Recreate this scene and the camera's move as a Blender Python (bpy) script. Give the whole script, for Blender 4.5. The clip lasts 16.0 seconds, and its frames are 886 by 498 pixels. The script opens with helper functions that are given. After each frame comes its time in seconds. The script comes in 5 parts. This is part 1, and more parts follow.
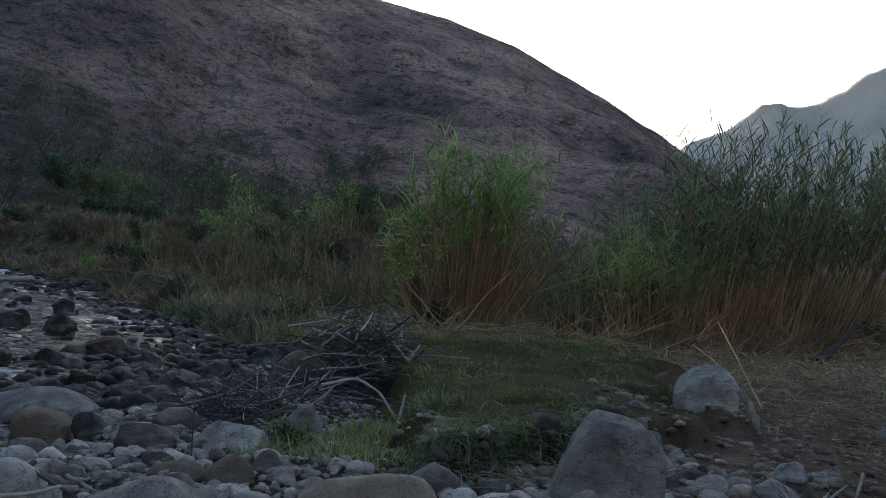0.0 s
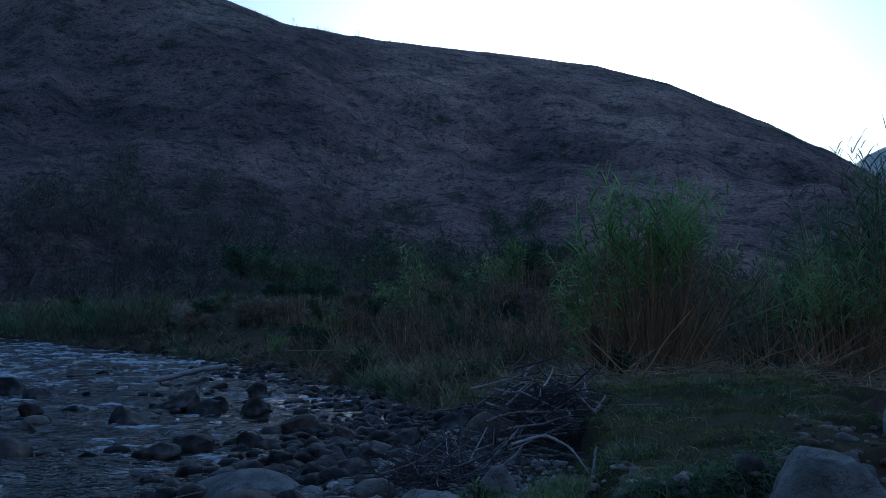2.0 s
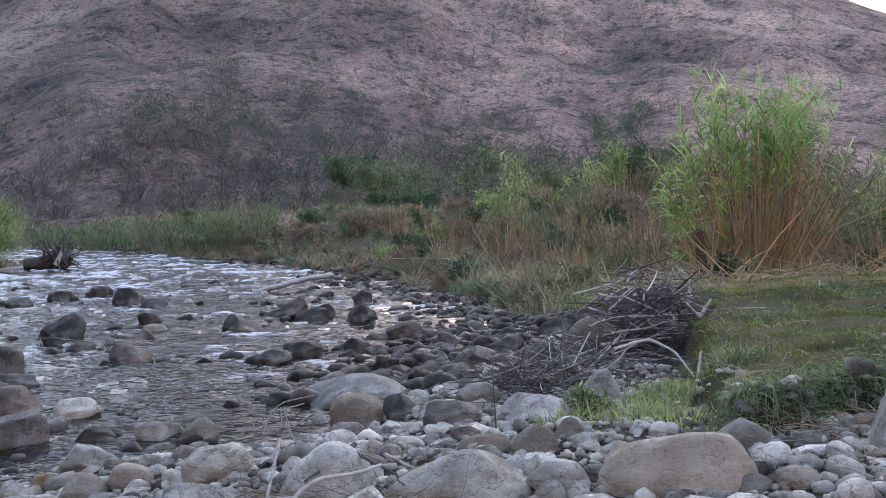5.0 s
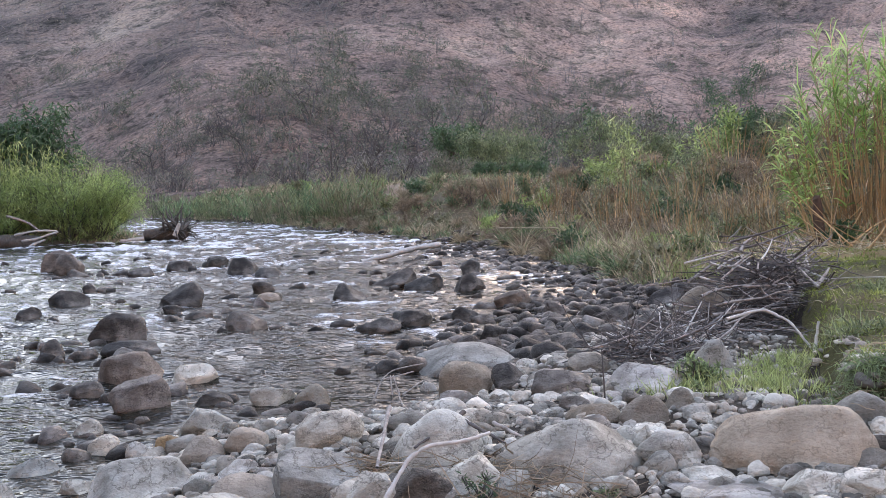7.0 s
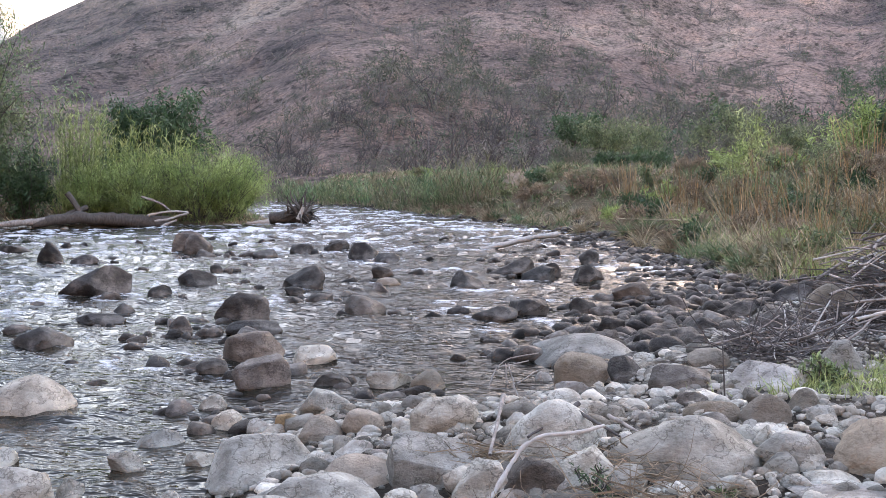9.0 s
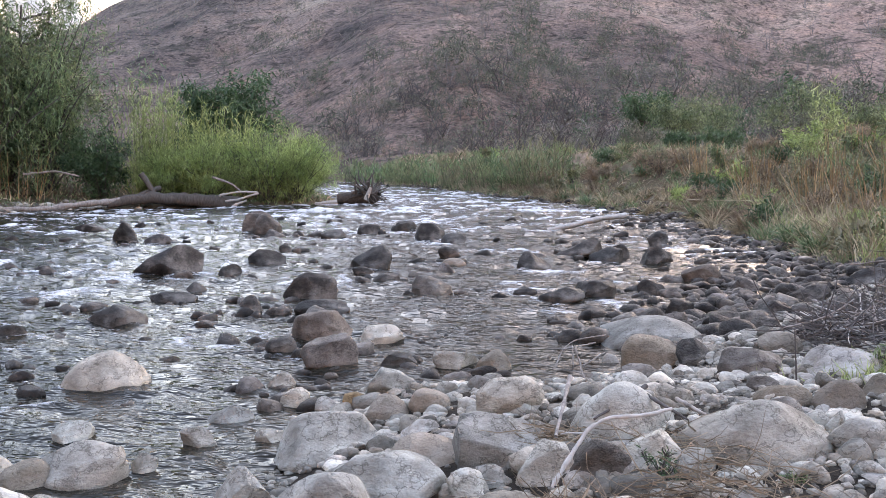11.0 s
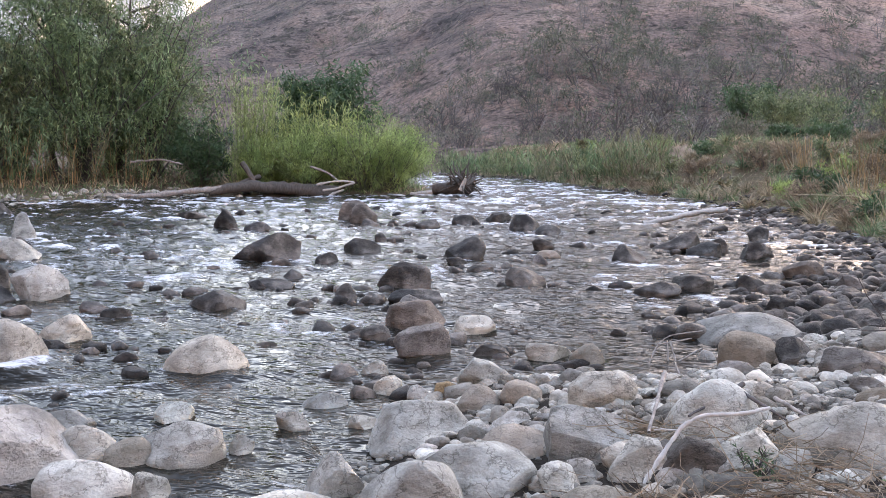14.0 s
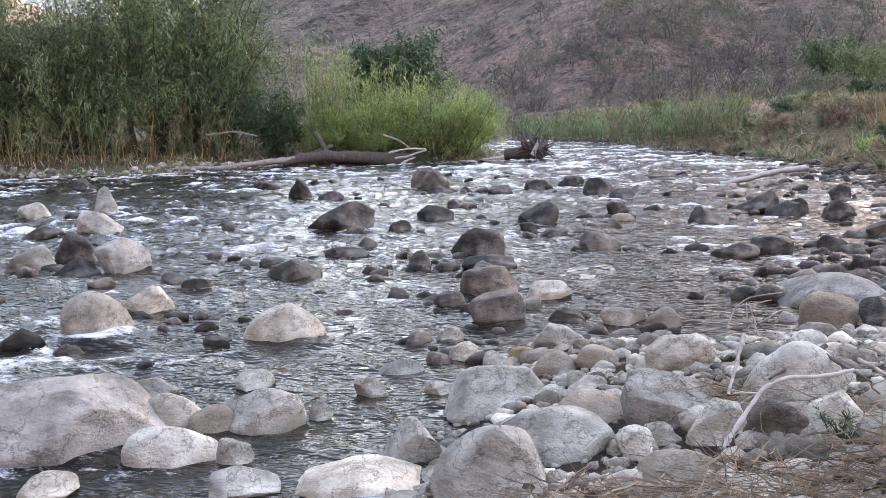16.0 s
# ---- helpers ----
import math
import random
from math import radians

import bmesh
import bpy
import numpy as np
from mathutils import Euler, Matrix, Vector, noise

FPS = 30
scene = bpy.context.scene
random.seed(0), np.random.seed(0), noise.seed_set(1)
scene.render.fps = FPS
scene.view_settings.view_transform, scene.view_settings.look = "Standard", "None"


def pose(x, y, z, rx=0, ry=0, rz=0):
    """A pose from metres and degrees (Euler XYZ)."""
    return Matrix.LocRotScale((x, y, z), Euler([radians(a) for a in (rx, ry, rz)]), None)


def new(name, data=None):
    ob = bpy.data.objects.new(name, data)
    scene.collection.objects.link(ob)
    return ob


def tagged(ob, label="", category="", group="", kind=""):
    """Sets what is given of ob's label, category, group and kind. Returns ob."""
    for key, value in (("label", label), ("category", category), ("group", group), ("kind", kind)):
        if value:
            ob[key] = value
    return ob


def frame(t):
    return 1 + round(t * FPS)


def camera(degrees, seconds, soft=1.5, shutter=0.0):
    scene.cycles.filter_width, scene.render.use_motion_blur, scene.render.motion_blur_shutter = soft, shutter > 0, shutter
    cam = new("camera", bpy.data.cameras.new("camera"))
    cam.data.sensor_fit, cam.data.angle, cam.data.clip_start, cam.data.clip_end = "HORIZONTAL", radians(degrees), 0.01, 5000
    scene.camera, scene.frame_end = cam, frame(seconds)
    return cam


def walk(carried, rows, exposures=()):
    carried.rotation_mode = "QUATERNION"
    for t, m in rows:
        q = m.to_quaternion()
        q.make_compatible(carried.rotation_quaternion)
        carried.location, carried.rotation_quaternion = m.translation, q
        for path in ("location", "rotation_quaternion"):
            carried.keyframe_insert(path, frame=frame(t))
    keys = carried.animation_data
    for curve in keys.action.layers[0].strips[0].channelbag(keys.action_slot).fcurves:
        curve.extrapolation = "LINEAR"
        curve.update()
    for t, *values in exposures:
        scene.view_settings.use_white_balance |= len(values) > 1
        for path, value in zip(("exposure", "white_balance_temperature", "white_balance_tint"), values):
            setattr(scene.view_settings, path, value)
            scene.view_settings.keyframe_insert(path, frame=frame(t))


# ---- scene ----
cam = camera(47.07, 16.0, soft=0.55)


def turned(yaw, tilt, roll):
    return pose(0, 0, 2.0, 90 + tilt, 0, yaw) @ pose(0, 0, 0, 0, 0, roll)


walk(cam, [
    (0, turned(-21.165, 0.973, 6.235)),
    (0.5, turned(-18.671, 1.906, 4.610)),
    (1, turned(-15.853, 2.716, 2.191)),
    (1.5, turned(-13.096, 3.632, 1.011)),
    (2, turned(-11.433, 3.577, 0.132)),
    (2.5, turned(-10.587, 3.141, -0.376)),
    (3, turned(-9.881, 2.222, -0.550)),
    (3.5, turned(-8.989, 0.528, -0.319)),
    (4, turned(-8.131, -0.423, -0.236)),
    (6.5, turned(-1.169, -2.905, -1.732)),
    (7, turned(0.344, -3.224, -1.435)),
    (7.5, turned(1.791, -3.305, -1.314)),
    (8, turned(2.938, -3.286, -1.247)),
    (8.5, turned(5.244, -3.565, -0.754)),
    (9, turned(7.021, -3.778, -0.352)),
    (9.5, turned(7.625, -3.792, -0.312)),
    (10, turned(9.042, -4.487, -0.539)),
    (12.5, turned(11.797, -5.002, 0.060)),
    (13, turned(12.292, -5.065, 0.264)),
    (13.5, turned(13.589, -5.185, 0.472)),
    (14, turned(16.100, -5.332, 0.057)),
    (14.5, turned(17.757, -5.639, -0.665)),
    (15, turned(19.151, -6.402, -1.198)),
    (15.5, turned(19.883, -6.978, -1.525)),
    (16, turned(20.272, -7.189, -1.513)),
], exposures=[
    (0, 0.68, 6400, 13), (0.5, 0.48, 6050, 12), (1.0, 0.08, 5250, 10), (1.5, -0.17, 4650, 8), (2.0, -0.32, 4400, 8), (2.5, -0.22, 4450, 9), (3.0, 0.3, 4800, 15), (3.5, 1.24, 5700, 23), (4.0, 1.92, 6300, 25),
    (6.5, 2.84, 7800, 26), (7.0, 2.97, 7900, 26), (12.5, 3.12, 8000, 26), (16, 3.18, 8100, 26),
])

# ---- light: a hazy evening sky, the sun just behind the ridge ----
SUN_UP, SUN_ROUND = radians(12.6), radians(18.5)
world = bpy.data.worlds.new("world")
scene.world = world
world.use_nodes = True
sky = world.node_tree.nodes.new("ShaderNodeTexSky")
sky.sky_type, sky.sun_disc = "NISHITA", False
sky.sun_elevation, sky.sun_rotation = SUN_UP, SUN_ROUND
sky.air_density, sky.dust_density, sky.ozone_density = 1.0, 0.65, 1.0
back = world.node_tree.nodes["Background"]
back.inputs["Strength"].default_value = 0.15
world.node_tree.links.new(sky.outputs["Color"], back.inputs["Color"])
sun = new("sun", bpy.data.lights.new("sun", "SUN"))
sun.data.energy, sun.data.angle, sun.data.color = 3.0, radians(0.5), (1.0, 0.9, 0.78)
to_sun = Vector((math.sin(SUN_ROUND) * math.cos(SUN_UP), math.cos(SUN_ROUND) * math.cos(SUN_UP), math.sin(SUN_UP)))
sun.matrix_world = Matrix.Translation((0, 0, 60)) @ to_sun.to_track_quat("Z", "Y").to_matrix().to_4x4()


# ---- materials ----
def ramp(nt, fac, stops):
    """A colour ramp on fac; stops: (place, (r, g, b))."""
    n = nt.nodes.new("ShaderNodeValToRGB")
    e = n.color_ramp.elements
    while len(e) < len(stops):
        e.new(0.5)
    for el, (p, c) in zip(e, stops):
        el.position, el.color = p, (*c, 1)
    nt.links.new(fac, n.inputs["Fac"])
    return n.outputs["Color"]


def texture(nt, kind, scale, detail=4.0, rough=0.55, stretch=(1, 1, 1), world_space=True):
    """A noise in metres, in the world's space or the object's."""
    src = nt.nodes.new("ShaderNodeNewGeometry").outputs["Position"] if world_space else nt.nodes.new("ShaderNodeTexCoord").outputs["Object"]
    mp = nt.nodes.new("ShaderNodeMapping")
    mp.inputs["Scale"].default_value = stretch
    nt.links.new(src, mp.inputs["Vector"])
    if kind == "VORONOI":
        n = nt.nodes.new("ShaderNodeTexVoronoi")
        n.inputs["Scale"].default_value = scale
        nt.links.new(mp.outputs["Vector"], n.inputs["Vector"])
        return n.outputs["Distance"]
    n = nt.nodes.new("ShaderNodeTexNoise")
    n.inputs["Scale"].default_value, n.inputs["Detail"].default_value, n.inputs["Roughness"].default_value = scale, detail, rough
    nt.links.new(mp.outputs["Vector"], n.inputs["Vector"])
    return n.outputs["Fac"]


def mixed(nt, fac, a, b, mode="MIX"):
    n = nt.nodes.new("ShaderNodeMix")
    n.data_type, n.blend_type = "RGBA", mode
    for socket, value in ((n.inputs[0], fac), (n.inputs[6], a), (n.inputs[7], b)):
        if isinstance(value, (int, float)):
            socket.default_value = value
        elif isinstance(value, tuple):
            socket.default_value = (*value, 1)
        else:
            nt.links.new(value, socket)
    return n.outputs[2]


def bumped(nt, height, strength, distance, shader):
    n = nt.nodes.new("ShaderNodeBump")
    n.inputs["Strength"].default_value, n.inputs["Distance"].default_value = strength, distance
    nt.links.new(height, n.inputs["Height"])
    nt.links.new(n.outputs["Normal"], shader.inputs["Normal"])


def blank(name, rough=0.8):
    m = bpy.data.materials.new(name)
    m.use_nodes = True
    shader = m.node_tree.nodes["Principled BSDF"]
    shader.inputs["Roughness"].default_value = rough
    shader.inputs["Specular IOR Level"].default_value = 0.5 if rough < 0.3 else 0.35 if rough < 0.62 else 0.18
    return m, m.node_tree, shader


def varied(nt, colour, per_island, spread):
    """Lightens and darkens colour piece by piece."""
    src = nt.nodes.new("ShaderNodeNewGeometry").outputs["Random Per Island"] if per_island else nt.nodes.new("ShaderNodeObjectInfo").outputs["Random"]
    return mixed(nt, 1.0, colour, ramp(nt, src, [(0, (1 - spread,) * 3), (1, (1 + spread,) * 3)]), "MULTIPLY")


def stone(name, dark, mid, light, rough=0.75, island=False, spread=0.3, vein=0.48):
    """Weathered river stone: blotches, bedding streaks, cracks, a little grit; each stone has its own hue."""
    m, nt, sh = blank(name, rough)
    own = not island
    big = texture(nt, "NOISE", 2.6, 6, 0.62, world_space=not own)
    col = ramp(nt, big, [(0.32, dark), (0.47, mid), (0.66, light)])
    speck = texture(nt, "NOISE", 55, 3, 0.7)
    col = mixed(nt, 0.22, col, ramp(nt, speck, [(0.32, (0.4, 0.4, 0.41)), (0.5, (0.95, 0.95, 0.95)), (0.7, (1.35, 1.33, 1.3))]), "MULTIPLY")
    bed = texture(nt, "NOISE", 4.5, 7, 0.68, (0.9, 0.8, 1.5), world_space=not own)
    col = mixed(nt, vein, col, ramp(nt, bed, [(0.34, (1.1, 1.09, 1.06)), (0.44, (0.52, 0.49, 0.46)), (0.5, (0.95, 0.95, 0.95)), (0.66, (1.3, 1.28, 1.24))]), "MULTIPLY")
    crack = texture(nt, "NOISE", 2.2, 5, 0.6, (1.3, 0.7, 1.9), world_space=not own)
    col = mixed(nt, vein + 0.1, col, ramp(nt, crack, [(0.488, (1, 1, 1)), (0.498, (0.2, 0.185, 0.17)), (0.502, (0.2, 0.185, 0.17)), (0.512, (1, 1, 1))]), "MULTIPLY")
    col = varied(nt, col, island, spread)
    pick = nt.nodes.new("ShaderNodeTexWhiteNoise")
    pick.noise_dimensions = "1D"
    nt.links.new(nt.nodes.new("ShaderNodeNewGeometry").outputs["Random Per Island"] if island else nt.nodes.new("ShaderNodeObjectInfo").outputs["Random"], pick.inputs["W"])
    col = mixed(nt, 1.0, col, ramp(nt, pick.outputs["Value"], [(0.0, (1.06, 0.99, 0.91)), (0.35, (1.01, 1.0, 0.96)), (0.7, (0.97, 1.0, 0.98)), (1.0, (1.03, 0.99, 0.98))]), "MULTIPLY")
    nt.links.new(col, sh.inputs["Base Color"])
    both = nt.nodes.new("ShaderNodeMath")
    both.operation = "MULTIPLY_ADD"
    both.inputs[1].default_value = 0.22
    nt.links.new(speck, both.inputs[0])
    nt.links.new(bed, both.inputs[2])
    bumped(nt, both.outputs[0], 0.9, 0.06, sh)
    return m


STONE = {
    "pale": stone("pale_stone", (0.235, 0.219, 0.19), (0.42, 0.398, 0.356), (0.6, 0.576, 0.524)),
    "grey": stone("grey_stone", (0.175, 0.166, 0.151), (0.33, 0.316, 0.289), (0.49, 0.472, 0.436), vein=0.5),
    "tan": stone("tan_stone", (0.17, 0.141, 0.111), (0.265, 0.226, 0.183), (0.36, 0.317, 0.266), vein=0.25),
    "ochre": stone("ochre_stone", (0.2, 0.13, 0.07), (0.32, 0.225, 0.13), (0.43, 0.33, 0.21)),
    "brown": stone("brown_stone", (0.045, 0.037, 0.032), (0.115, 0.096, 0.084), (0.22, 0.19, 0.168), 0.64),
    "wet": stone("wet_stone", (0.016, 0.0148, 0.0138), (0.052, 0.0475, 0.0445), (0.19, 0.174, 0.16), 0.64),
}
COBBLE = stone("cobble_stone", (0.135, 0.121, 0.103), (0.3, 0.276, 0.243), (0.52, 0.488, 0.44), island=True, spread=0.6)
DULL_COBBLE = stone("dull_gravel_stone", (0.11, 0.088, 0.07), (0.24, 0.2, 0.163), (0.4, 0.347, 0.292), island=True, spread=0.6)
WET_COBBLE = stone("wet_cobble_stone", (0.018, 0.016, 0.0148), (0.058, 0.051, 0.046), (0.2, 0.178, 0.162), 0.64, island=True, spread=0.75)


def leafy(name, low, high, gloss=0.45, glow=0.3, spread=0.35):
    """Leaves: light from behind comes through them."""
    m, nt, sh = blank(name, gloss)
    col = ramp(nt, texture(nt, "NOISE", 0.9, 3), [(0.35, low), (0.65, high)])
    col = varied(nt, col, True, spread)
    nt.links.new(col, sh.inputs["Base Color"])
    through_leaf = nt.nodes.new("ShaderNodeBsdfTranslucent")
    nt.links.new(col, through_leaf.inputs["Color"])
    mix = nt.nodes.new("ShaderNodeMixShader")
    mix.inputs[0].default_value = glow
    nt.links.new(sh.outputs[0], mix.inputs[1])
    nt.links.new(through_leaf.outputs[0], mix.inputs[2])
    nt.links.new(mix.outputs[0], nt.nodes["Material Output"].inputs["Surface"])
    return m


REED_LEAF = leafy("reed_leaf", (0.2, 0.35, 0.1), (0.4, 0.54, 0.21), 0.35, 0.5, 0.5)
REED_DARK = leafy("dark_reed_leaf", (0.085, 0.15, 0.07), (0.21, 0.3, 0.15), 0.4, 0.35, 0.55)
WILLOW = leafy("willow_leaf", (0.165, 0.25, 0.075), (0.36, 0.45, 0.17), 0.5, 0.35, 0.5)
BRIGHT = leafy("bright_grass_leaf", (0.22, 0.28, 0.1), (0.4, 0.45, 0.2), 0.5, 0.3, 0.5)
SHRUB = leafy("shrub_leaf", (0.085, 0.125, 0.055), (0.25, 0.285, 0.15), 0.5, 0.3, 0.55)
CANOPY = leafy("canopy_leaf", (0.085, 0.135, 0.06), (0.23, 0.305, 0.15), 0.45, 0.38, 0.6)
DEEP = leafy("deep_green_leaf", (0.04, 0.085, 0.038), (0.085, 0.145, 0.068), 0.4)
SCRUB = leafy("scrub_leaf", (0.14, 0.142, 0.08), (0.26, 0.245, 0.15), 0.6, 0.25)
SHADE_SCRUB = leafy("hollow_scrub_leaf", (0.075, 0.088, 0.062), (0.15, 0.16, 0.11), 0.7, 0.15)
THORN = leafy("thorn_scrub_leaf", (0.13, 0.132, 0.1), (0.25, 0.238, 0.185), 0.7, 0.2)
TURF = leafy("turf_blade", (0.115, 0.155, 0.036), (0.28, 0.315, 0.098), 0.8, 0.25, 0.6)
STRAW = leafy("dry_straw", (0.3, 0.24, 0.155), (0.54, 0.45, 0.31), 0.7, 0.15, 0.5)
CANE = leafy("dry_cane", (0.28, 0.175, 0.085), (0.5, 0.34, 0.175), 0.6, 0.05, 0.55)
RUSSET = leafy("russet_grass", (0.19, 0.14, 0.098), (0.36, 0.28, 0.195), 0.8, 0.15, 0.5)


def wooden(name, dark, light, rough=0.8):
    m, nt, sh = blank(name, rough)
    grain = texture(nt, "NOISE", 14, 6, 0.65, (1, 1, 0.35))
    col = varied(nt, ramp(nt, grain, [(0.3, dark), (0.7, light)]), True, 0.35)
    nt.links.new(col, sh.inputs["Base Color"])
    bumped(nt, grain, 0.6, 0.02, sh)
    return m


DRIFT = wooden("grey_driftwood", (0.13, 0.108, 0.094), (0.42, 0.37, 0.33))
BLEACHED = wooden("bleached_driftwood", (0.34, 0.31, 0.28), (0.58, 0.55, 0.51))
BARK = wooden("bark", (0.05, 0.042, 0.036), (0.13, 0.112, 0.098))
TWIG = wooden("grey_twig", (0.06, 0.052, 0.048), (0.14, 0.125, 0.117))
BARE_WOOD = wooden("bare_thorn_wood", (0.11, 0.096, 0.09), (0.25, 0.222, 0.21))
POST = wooden("weathered_post_wood", (0.045, 0.028, 0.02), (0.12, 0.075, 0.052))


def earth(name, stops, scale, fine, relief):
    m, nt, sh = blank(name, 0.95)
    col = ramp(nt, texture(nt, "NOISE", scale, 6, 0.6), stops)
    grain = texture(nt, "NOISE", fine, 5, 0.7)
    col = mixed(nt, 0.8, col, ramp(nt, grain, [(0.3, (0.5, 0.48, 0.46)), (0.7, (1.3, 1.28, 1.25))]), "MULTIPLY")
    nt.links.new(col, sh.inputs["Base Color"])
    bumped(nt, grain, 0.8, relief, sh)
    return m


# damp soil darkened further, standing in for shade in the gaps between stones
GRAVEL = earth("shaded_gravel_soil", [(0.3, (0.02, 0.016, 0.012)), (0.5, (0.048, 0.038, 0.03)), (0.7, (0.1, 0.082, 0.066))], 2.2, 34, 0.08)
BANK_SOIL = earth("bare_bank_soil", [(0.3, (0.065, 0.04, 0.026)), (0.5, (0.15, 0.095, 0.062)), (0.7, (0.25, 0.172, 0.12))], 1.8, 30, 0.08)
RIVERBED = earth("riverbed_silt", [(0.3, (0.035, 0.03, 0.024)), (0.7, (0.085, 0.072, 0.055))], 2.0, 25, 0.04)
TURF_SOIL = earth("turf_soil", [(0.3, (0.05, 0.045, 0.02)), (0.5, (0.075, 0.07, 0.028)), (0.7, (0.12, 0.085, 0.048))], 1.3, 25, 0.05)
LITTER = earth("reed_litter_soil", [(0.3, (0.16, 0.105, 0.052)), (0.5, (0.27, 0.185, 0.095)), (0.7, (0.37, 0.27, 0.15))], 1.1, 22, 0.06)
PATH = earth("worn_dirt", [(0.3, (0.2, 0.135, 0.095)), (0.5, (0.27, 0.19, 0.135)), (0.7, (0.34, 0.26, 0.19))], 1.0, 14, 0.06)
MEADOW = earth("bank_soil_and_litter", [(0.3, (0.07, 0.055, 0.035)), (0.5, (0.14, 0.105, 0.068)), (0.7, (0.1, 0.098, 0.045))], 0.7, 12, 0.08)


def dry_hill():
    m, nt, sh = blank("dry_hill_grass", 0.95)
    broad = texture(nt, "NOISE", 0.02, 6, 0.66)
    col = ramp(nt, broad, [(0.34, (0.1, 0.083, 0.08)), (0.44, (0.2, 0.15, 0.135)), (0.56, (0.31, 0.23, 0.2)), (0.7, (0.44, 0.35, 0.29))])
    tufts = texture(nt, "NOISE", 1.3, 6, 0.74)
    col = mixed(nt, 0.95, col, ramp(nt, tufts, [(0.36, (0.35, 0.36, 0.36)), (0.5, (0.95, 0.93, 0.9)), (0.64, (1.5, 1.42, 1.33))]), "MULTIPLY")
    clumps = texture(nt, "NOISE", 0.1, 6, 0.75)
    col = mixed(nt, 0.85, col, ramp(nt, clumps, [(0.38, (0.3, 0.36, 0.32)), (0.49, (1, 1, 1)), (0.64, (1.3, 1.18, 1.08))]), "MULTIPLY")
    dots = texture(nt, "NOISE", 0.42, 4, 0.6)
    col = mixed(nt, 0.9, col, ramp(nt, dots, [(0.37, (0.34, 0.36, 0.36)), (0.45, (1.0, 1.0, 1.0)), (0.62, (1.0, 1.0, 1.0)), (0.7, (1.22, 1.15, 1.05))]), "MULTIPLY")
    # light and haze painted into the colour: the hill pales towards +X
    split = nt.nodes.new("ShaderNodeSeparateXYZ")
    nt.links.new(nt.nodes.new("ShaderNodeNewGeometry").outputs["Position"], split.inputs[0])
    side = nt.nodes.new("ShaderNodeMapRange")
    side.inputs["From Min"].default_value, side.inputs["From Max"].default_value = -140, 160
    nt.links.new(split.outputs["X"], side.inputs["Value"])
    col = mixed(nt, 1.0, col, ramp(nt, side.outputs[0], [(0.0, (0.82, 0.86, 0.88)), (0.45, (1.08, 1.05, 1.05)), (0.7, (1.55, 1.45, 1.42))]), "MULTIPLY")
    nt.links.new(col, sh.inputs["Base Color"])
    bumped(nt, tufts, 1.0, 1.2, sh)
    return m


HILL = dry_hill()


def river_water():
    """Shallow broken water: dark bed tint, sky gloss, fine ripples, white aerated streaks and painted sky glints."""
    m, nt, sh = blank("river_water", 0.1)
    foam_glint = nt.nodes.new("ShaderNodeAttribute")
    foam_glint.attribute_name = "foam_glint"
    fine = texture(nt, "NOISE", 11.0, 6, 0.75, (0.55, 0.9, 1))
    add = nt.nodes.new("ShaderNodeMath")
    add.operation = "MULTIPLY_ADD"
    add.inputs[1].default_value = 1.0
    nt.links.new(fine, add.inputs[0])
    nt.links.new(foam_glint.outputs["Fac"], add.inputs[2])
    mask = ramp(nt, add.outputs[0], [(0.83, (0, 0, 0)), (1.08, (1, 1, 1))])
    depth = ramp(nt, texture(nt, "NOISE", 0.9, 5, 0.6), [(0.35, (0.012, 0.011, 0.009)), (0.5, (0.024, 0.021, 0.016)), (0.68, (0.05, 0.042, 0.03))])
    nt.links.new(mixed(nt, mask, depth, (0.58, 0.6, 0.62)), sh.inputs["Base Color"])
    gloss = nt.nodes.new("ShaderNodeMath")
    gloss.operation = "MULTIPLY_ADD"
    gloss.inputs[1].default_value, gloss.inputs[2].default_value = 0.6, 0.05
    nt.links.new(mask, gloss.inputs[0])
    nt.links.new(gloss.outputs[0], sh.inputs["Roughness"])
    sh.inputs["IOR"].default_value = 1.17
    ripple = texture(nt, "NOISE", 4.2, 3, 0.6, (0.55, 1.0, 1))
    small = texture(nt, "NOISE", 12.0, 2, 0.55, (0.55, 1.0, 1))
    both = nt.nodes.new("ShaderNodeMath")
    both.operation = "MULTIPLY_ADD"
    both.inputs[1].default_value = 0.16
    nt.links.new(small, both.inputs[0])
    nt.links.new(ripple, both.inputs[2])
    bumped(nt, both.outputs[0], 1.0, 0.085, sh)
    return m


WATER = river_water()


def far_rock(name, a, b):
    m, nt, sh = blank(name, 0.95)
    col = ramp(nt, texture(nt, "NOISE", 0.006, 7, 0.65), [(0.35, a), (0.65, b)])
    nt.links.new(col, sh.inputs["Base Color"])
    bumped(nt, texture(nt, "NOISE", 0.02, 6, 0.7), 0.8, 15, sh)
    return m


# rock colour raised to carry the mountains' haze and sunlit look
HAZED_ROCK = far_rock("hazed_mountain_rock", (0.4, 0.36, 0.32), (0.62, 0.57, 0.51))


# ---- the lie of the land ----
def hashed(i, j, k, seed):
    """A pseudo-random number from 0 to 1 for each lattice point."""
    h = (i * 374761393 + j * 668265263 + k * 2147483647 + seed * 974711) & 0xFFFFFFFF
    h = ((h ^ (h >> 13)) * 1274126177) & 0xFFFFFFFF
    return ((h ^ (h >> 16)) & 0xFFFF) / 65535.0


